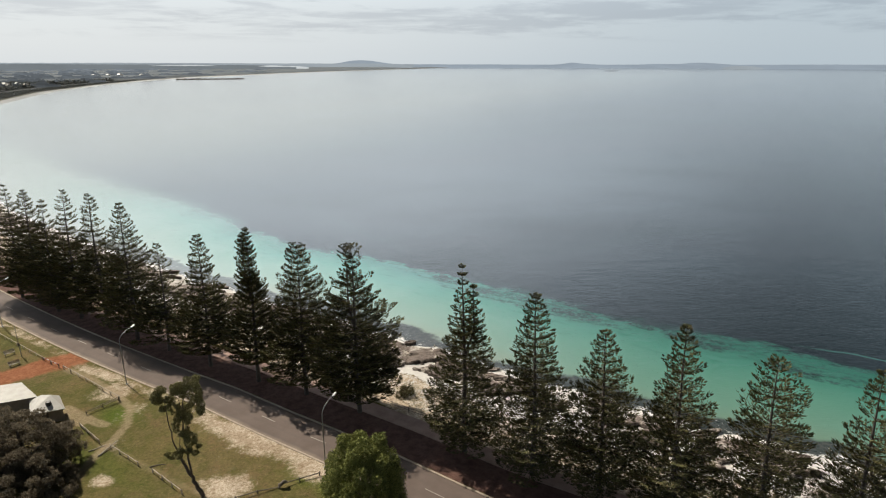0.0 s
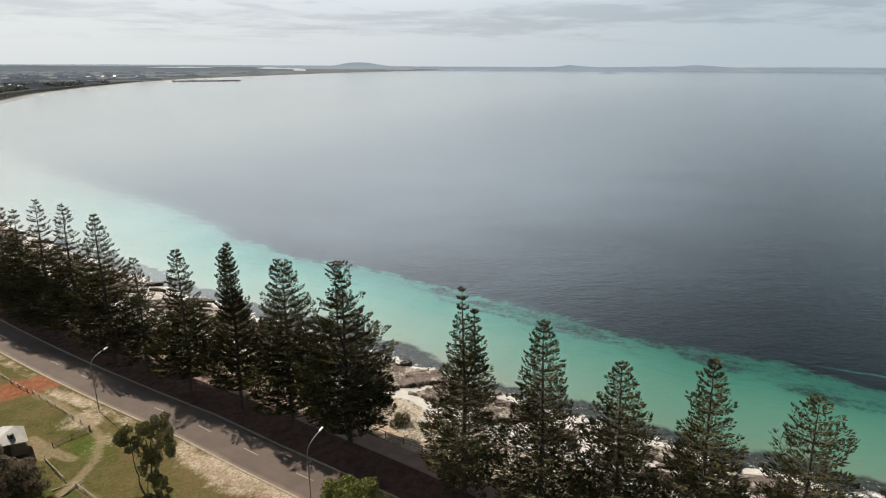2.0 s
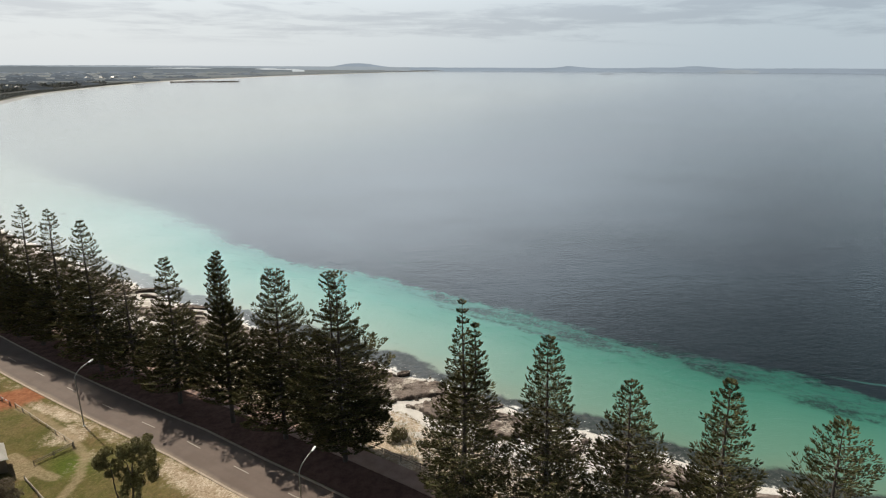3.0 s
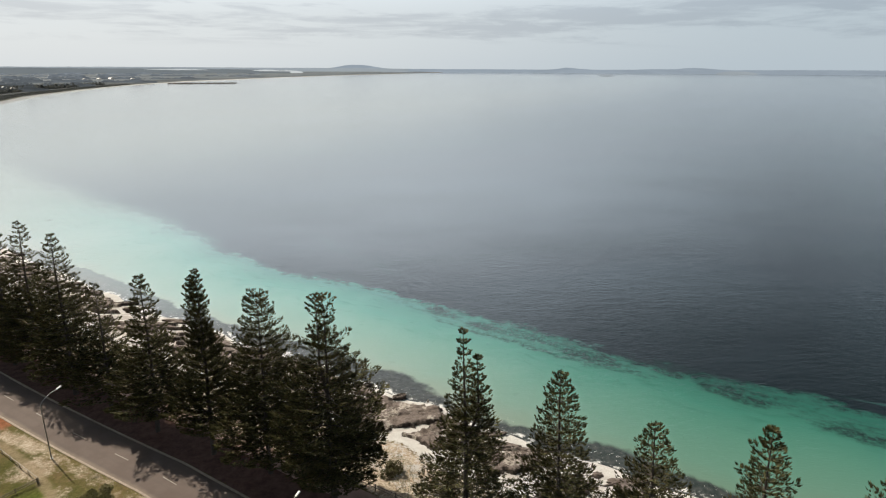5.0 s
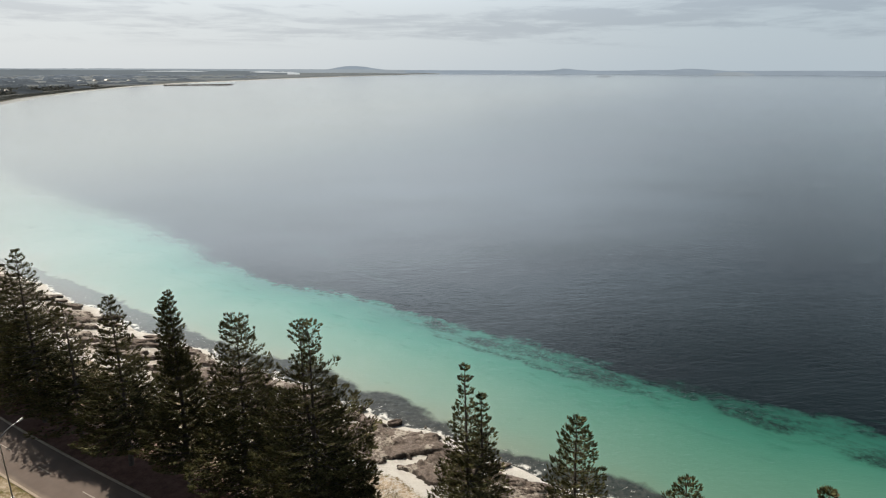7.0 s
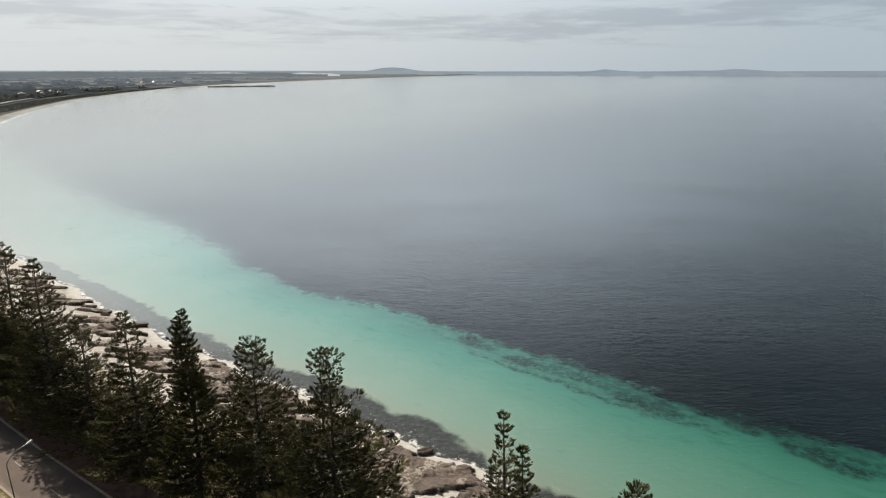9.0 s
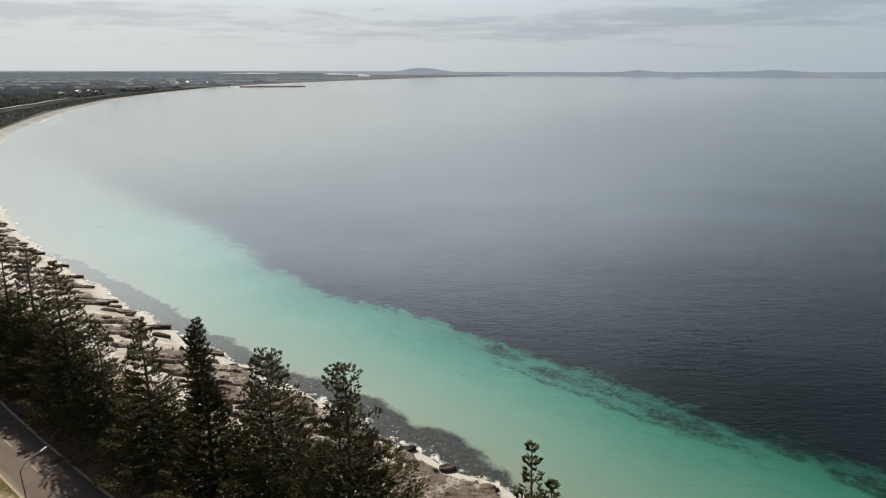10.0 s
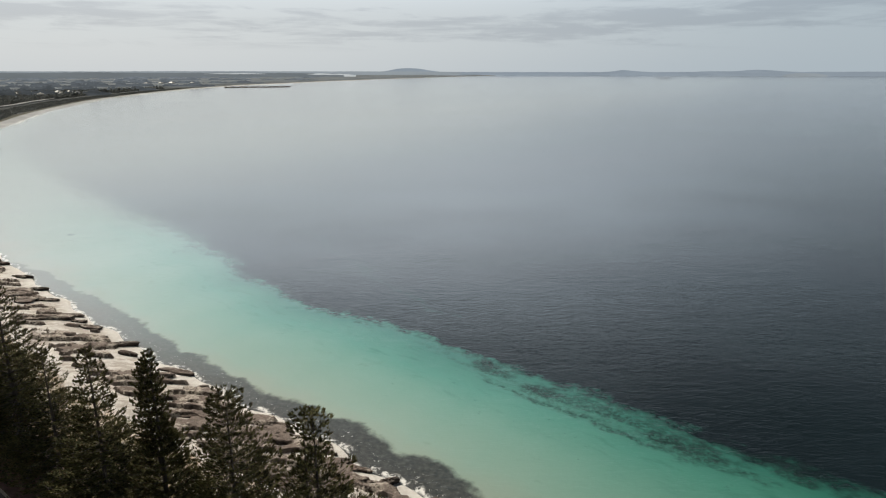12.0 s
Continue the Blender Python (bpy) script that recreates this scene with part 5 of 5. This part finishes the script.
# ---- far shore ----
def far_woods():
    """Low scrub, trees and a row of dark pines on the far coast, as one mass of leaf blades."""
    rng = np.random.default_rng(9)
    X = []
    for count, back0, back1, power, tall0, tall1, wide_ in ((5200, 14, 70, 1.0, 0.5, 1.6, 1.6), (300, 114, 136, 1.0, 5.0, 9.5, 0.34), (15000, 112, 1300, 1.8, 2.2, 5.5, 1.0)):
        u = -430 - 1150 * rng.random(count) ** 0.9
        w = -(back0 + (back1 - back0) * rng.random(count) ** power) - 10 * soft(-u, 500, 900)
        v = shore(u) + w
        x, y = xy(u, v)
        h = rng.uniform(tall0, tall1, count)
        X.append(np.stack([x, y, ground_height(u, v, w), h, h * wide_], 1))
    t = np.concatenate(X)
    blades = 8
    n = len(t) * blades
    r = np.repeat(t, blades, axis=0)
    q = rng.random(n)
    d = rng.normal(size=(n, 2)) * 0.5
    at = np.stack([r[:, 0] + d[:, 0] * r[:, 4] * (1.15 - q), r[:, 1] + d[:, 1] * r[:, 4] * (1.15 - q), r[:, 2] + r[:, 3] * q], 1)
    size = (0.42 + 0.19 * r[:, 3]) * rng.uniform(0.6, 1.4, n)
    a = rng.normal(size=(n, 3)) * [1, 1, 0.5]
    a /= np.linalg.norm(a, axis=1)[:, None]
    b = np.cross(a, rng.normal(size=(n, 3)))
    b /= np.linalg.norm(b, axis=1)[:, None] + 1e-9
    k = size[:, None]
    verts = np.stack([at - a * k, at + b * k * 0.7, at + a * k, at - b * k * 0.7], 1).reshape(-1, 3)
    one = np.array([[0, 1, 2], [0, 2, 3]])
    faces = (one[None] + 4 * np.arange(n)[:, None, None]).reshape(-1, 3)
    tagged(shown("far_woods", arrays_mesh("far_woods", verts, faces), WOODS_LEAF), "dark grey-green coastal woods behind the far beach", "woods", kind="stuff")


far_woods()


def far_house(x, y, w, d, h, turn, mat, seed):
    hse = thing("house", pose(x, y, 2.2, 0, 0, turn), "pale low building among trees on the far shore", "house", "buildings of the far shore")
    part("wall", box(bmesh.new(), (-w / 2, -d / 2, 0), (w / 2, d / 2, h), 0.05), ROOF_GREY, hse)
    bm = bmesh.new()
    e = 0.6
    c = [bm.verts.new(p) for p in ((-w / 2 - e, -d / 2 - e, h), (w / 2 + e, -d / 2 - e, h), (w / 2 + e, d / 2 + e, h), (-w / 2 - e, d / 2 + e, h), (-w / 2 + d * 0.3, 0, h + d * 0.28), (w / 2 - d * 0.3, 0, h + d * 0.28))]
    for f in ((0, 1, 5, 4), (1, 2, 5), (2, 3, 4, 5), (3, 0, 4), (3, 2, 1, 0)):
        bm.faces.new([c[i] for i in f])
    part("roof", bm, mat, hse)
    for k in range(max(2, int(w / 5))):
        part("window", box(bmesh.new(), (-w / 2 + 1.5 + 5 * k, -d / 2 - 0.06, 1.0), (-w / 2 + 3.3 + 5 * k, -d / 2 + 0.02, 2.3), 0.01), DARK_PAINT, hse)


hrng = random.Random(4)
# the last four, beyond y 2100, stand in for a line of pale dunes
for x, y, w in ((-870, 1250, 16), (-858, 1262, 12), (-802, 1248, 20), (-817, 1302, 18), (-838, 1361, 18), (-813, 1360, 22), (-778, 1330, 15), (-850, 1296, 13), (-790, 1292, 12), (-760, 1352, 14), (-826, 1278, 13), (-1030, 2144, 22), (-1005, 2190, 18), (-982, 2221, 24), (-907, 2217, 20)):
    far_house(x, y, w, w * 0.55, 4.2, hrng.uniform(-60, -30), hrng.choice([ROOF_GREY, ROOF_WHITE, ROOF_WHITE]), 1)


def far_road():
    """The pale shore road of the far bay and its kerb."""
    us = steps((-1330, -560, 12))
    back = [-165, -125, -108, -101, -106, -106, -100]
    strip("far_road", us, lambda u: shore(u) + np.interp(u, [-1330, -1220, -1138, -1060, -1020, -700, -560], back), [(-4, -0.3), (-3.6, 0.5), (3.6, 0.5), (4, -0.3)], FAR_ROAD, 2.6, "pale shore road behind the far beach", "road")


far_road()


def breakwater():
    rng = np.random.default_rng(12)
    n = 700
    t = 0.12 + 0.88 * rng.random(n)
    x = -690 + 195 * t + rng.normal(0, 3, n)
    y = 1860 + 70 * t + rng.normal(0, 4, n)
    z = rng.uniform(-0.8, 1.2, n)
    s = rng.uniform(1.0, 2.2, n)
    octa = np.array([[1, 0, 0], [-1, 0, 0], [0, 1, 0], [0, -1, 0], [0, 0, 1], [0, 0, -1.0]])
    verts = octa[None] * (1 + rng.normal(0, 0.25, (n, 6, 3))) * s[:, None, None] + np.stack([x, y, z], 1)[:, None]
    one = np.array([[0, 2, 4], [2, 1, 4], [1, 3, 4], [3, 0, 4], [2, 0, 5], [1, 2, 5], [3, 1, 5], [0, 3, 5]])
    tagged(shown("breakwater", arrays_mesh("breakwater", verts.reshape(-1, 3), (one[None] + 6 * np.arange(n)[:, None, None]).reshape(-1, 3)), ROCK), "long dark rubble breakwater across the shallow bay", "breakwater", kind="stuff")


breakwater()


# ---- far land at the horizon ----
def ridge(name, x0, x1, far, heights, mat, label, deep=60.0, true=False):
    """A low ridge on a wide arc round the bay, from x0 to x1 as they lie 4800 m ahead; its crest runs through evenly spaced heights."""
    n = 900 if true else 200
    az = np.arctan2(np.linspace(x0, x1, n), 4800.0)
    rng = np.random.default_rng(int(abs(x0)) + 3)
    h = np.interp(np.linspace(0, 1, n), np.linspace(0, 1, len(heights)), heights)
    h = np.convolve(np.pad(h, 4, mode="edge"), np.ones(9) / 9, mode="valid")
    if not true:
        h = 53.3 - (53.3 - h) * far * np.cos(az) / 4800
    if true:
        h = h + (1.3 * np.convolve(rng.normal(0, 2.2, n + 8), np.ones(9) / 3, mode="valid") + rng.normal(0, 0.8, n)) * (h > 3)
    else:
        h = h + rng.normal(0, 0.5, n) * (h > 3)
    rows = [np.column_stack([r * np.sin(az), r * np.cos(az), z]) for r, z in ((far - deep, np.full(n, -2.0)), (far - 0.4 * deep, np.minimum(h, 0.75 * h)), (far, h), (far + deep, np.full(n, -2.0)))]
    verts = np.stack(rows, 1).reshape(-1, 3)
    i, j = np.meshgrid(np.arange(n - 1), np.arange(3), indexing="ij")
    a = i * 4 + j
    return tagged(shown(name, arrays_mesh(name, verts, np.stack([a, a + 4, a + 5, a + 1], -1).reshape(-1, 4)), mat), label, "distant land", kind="structure")


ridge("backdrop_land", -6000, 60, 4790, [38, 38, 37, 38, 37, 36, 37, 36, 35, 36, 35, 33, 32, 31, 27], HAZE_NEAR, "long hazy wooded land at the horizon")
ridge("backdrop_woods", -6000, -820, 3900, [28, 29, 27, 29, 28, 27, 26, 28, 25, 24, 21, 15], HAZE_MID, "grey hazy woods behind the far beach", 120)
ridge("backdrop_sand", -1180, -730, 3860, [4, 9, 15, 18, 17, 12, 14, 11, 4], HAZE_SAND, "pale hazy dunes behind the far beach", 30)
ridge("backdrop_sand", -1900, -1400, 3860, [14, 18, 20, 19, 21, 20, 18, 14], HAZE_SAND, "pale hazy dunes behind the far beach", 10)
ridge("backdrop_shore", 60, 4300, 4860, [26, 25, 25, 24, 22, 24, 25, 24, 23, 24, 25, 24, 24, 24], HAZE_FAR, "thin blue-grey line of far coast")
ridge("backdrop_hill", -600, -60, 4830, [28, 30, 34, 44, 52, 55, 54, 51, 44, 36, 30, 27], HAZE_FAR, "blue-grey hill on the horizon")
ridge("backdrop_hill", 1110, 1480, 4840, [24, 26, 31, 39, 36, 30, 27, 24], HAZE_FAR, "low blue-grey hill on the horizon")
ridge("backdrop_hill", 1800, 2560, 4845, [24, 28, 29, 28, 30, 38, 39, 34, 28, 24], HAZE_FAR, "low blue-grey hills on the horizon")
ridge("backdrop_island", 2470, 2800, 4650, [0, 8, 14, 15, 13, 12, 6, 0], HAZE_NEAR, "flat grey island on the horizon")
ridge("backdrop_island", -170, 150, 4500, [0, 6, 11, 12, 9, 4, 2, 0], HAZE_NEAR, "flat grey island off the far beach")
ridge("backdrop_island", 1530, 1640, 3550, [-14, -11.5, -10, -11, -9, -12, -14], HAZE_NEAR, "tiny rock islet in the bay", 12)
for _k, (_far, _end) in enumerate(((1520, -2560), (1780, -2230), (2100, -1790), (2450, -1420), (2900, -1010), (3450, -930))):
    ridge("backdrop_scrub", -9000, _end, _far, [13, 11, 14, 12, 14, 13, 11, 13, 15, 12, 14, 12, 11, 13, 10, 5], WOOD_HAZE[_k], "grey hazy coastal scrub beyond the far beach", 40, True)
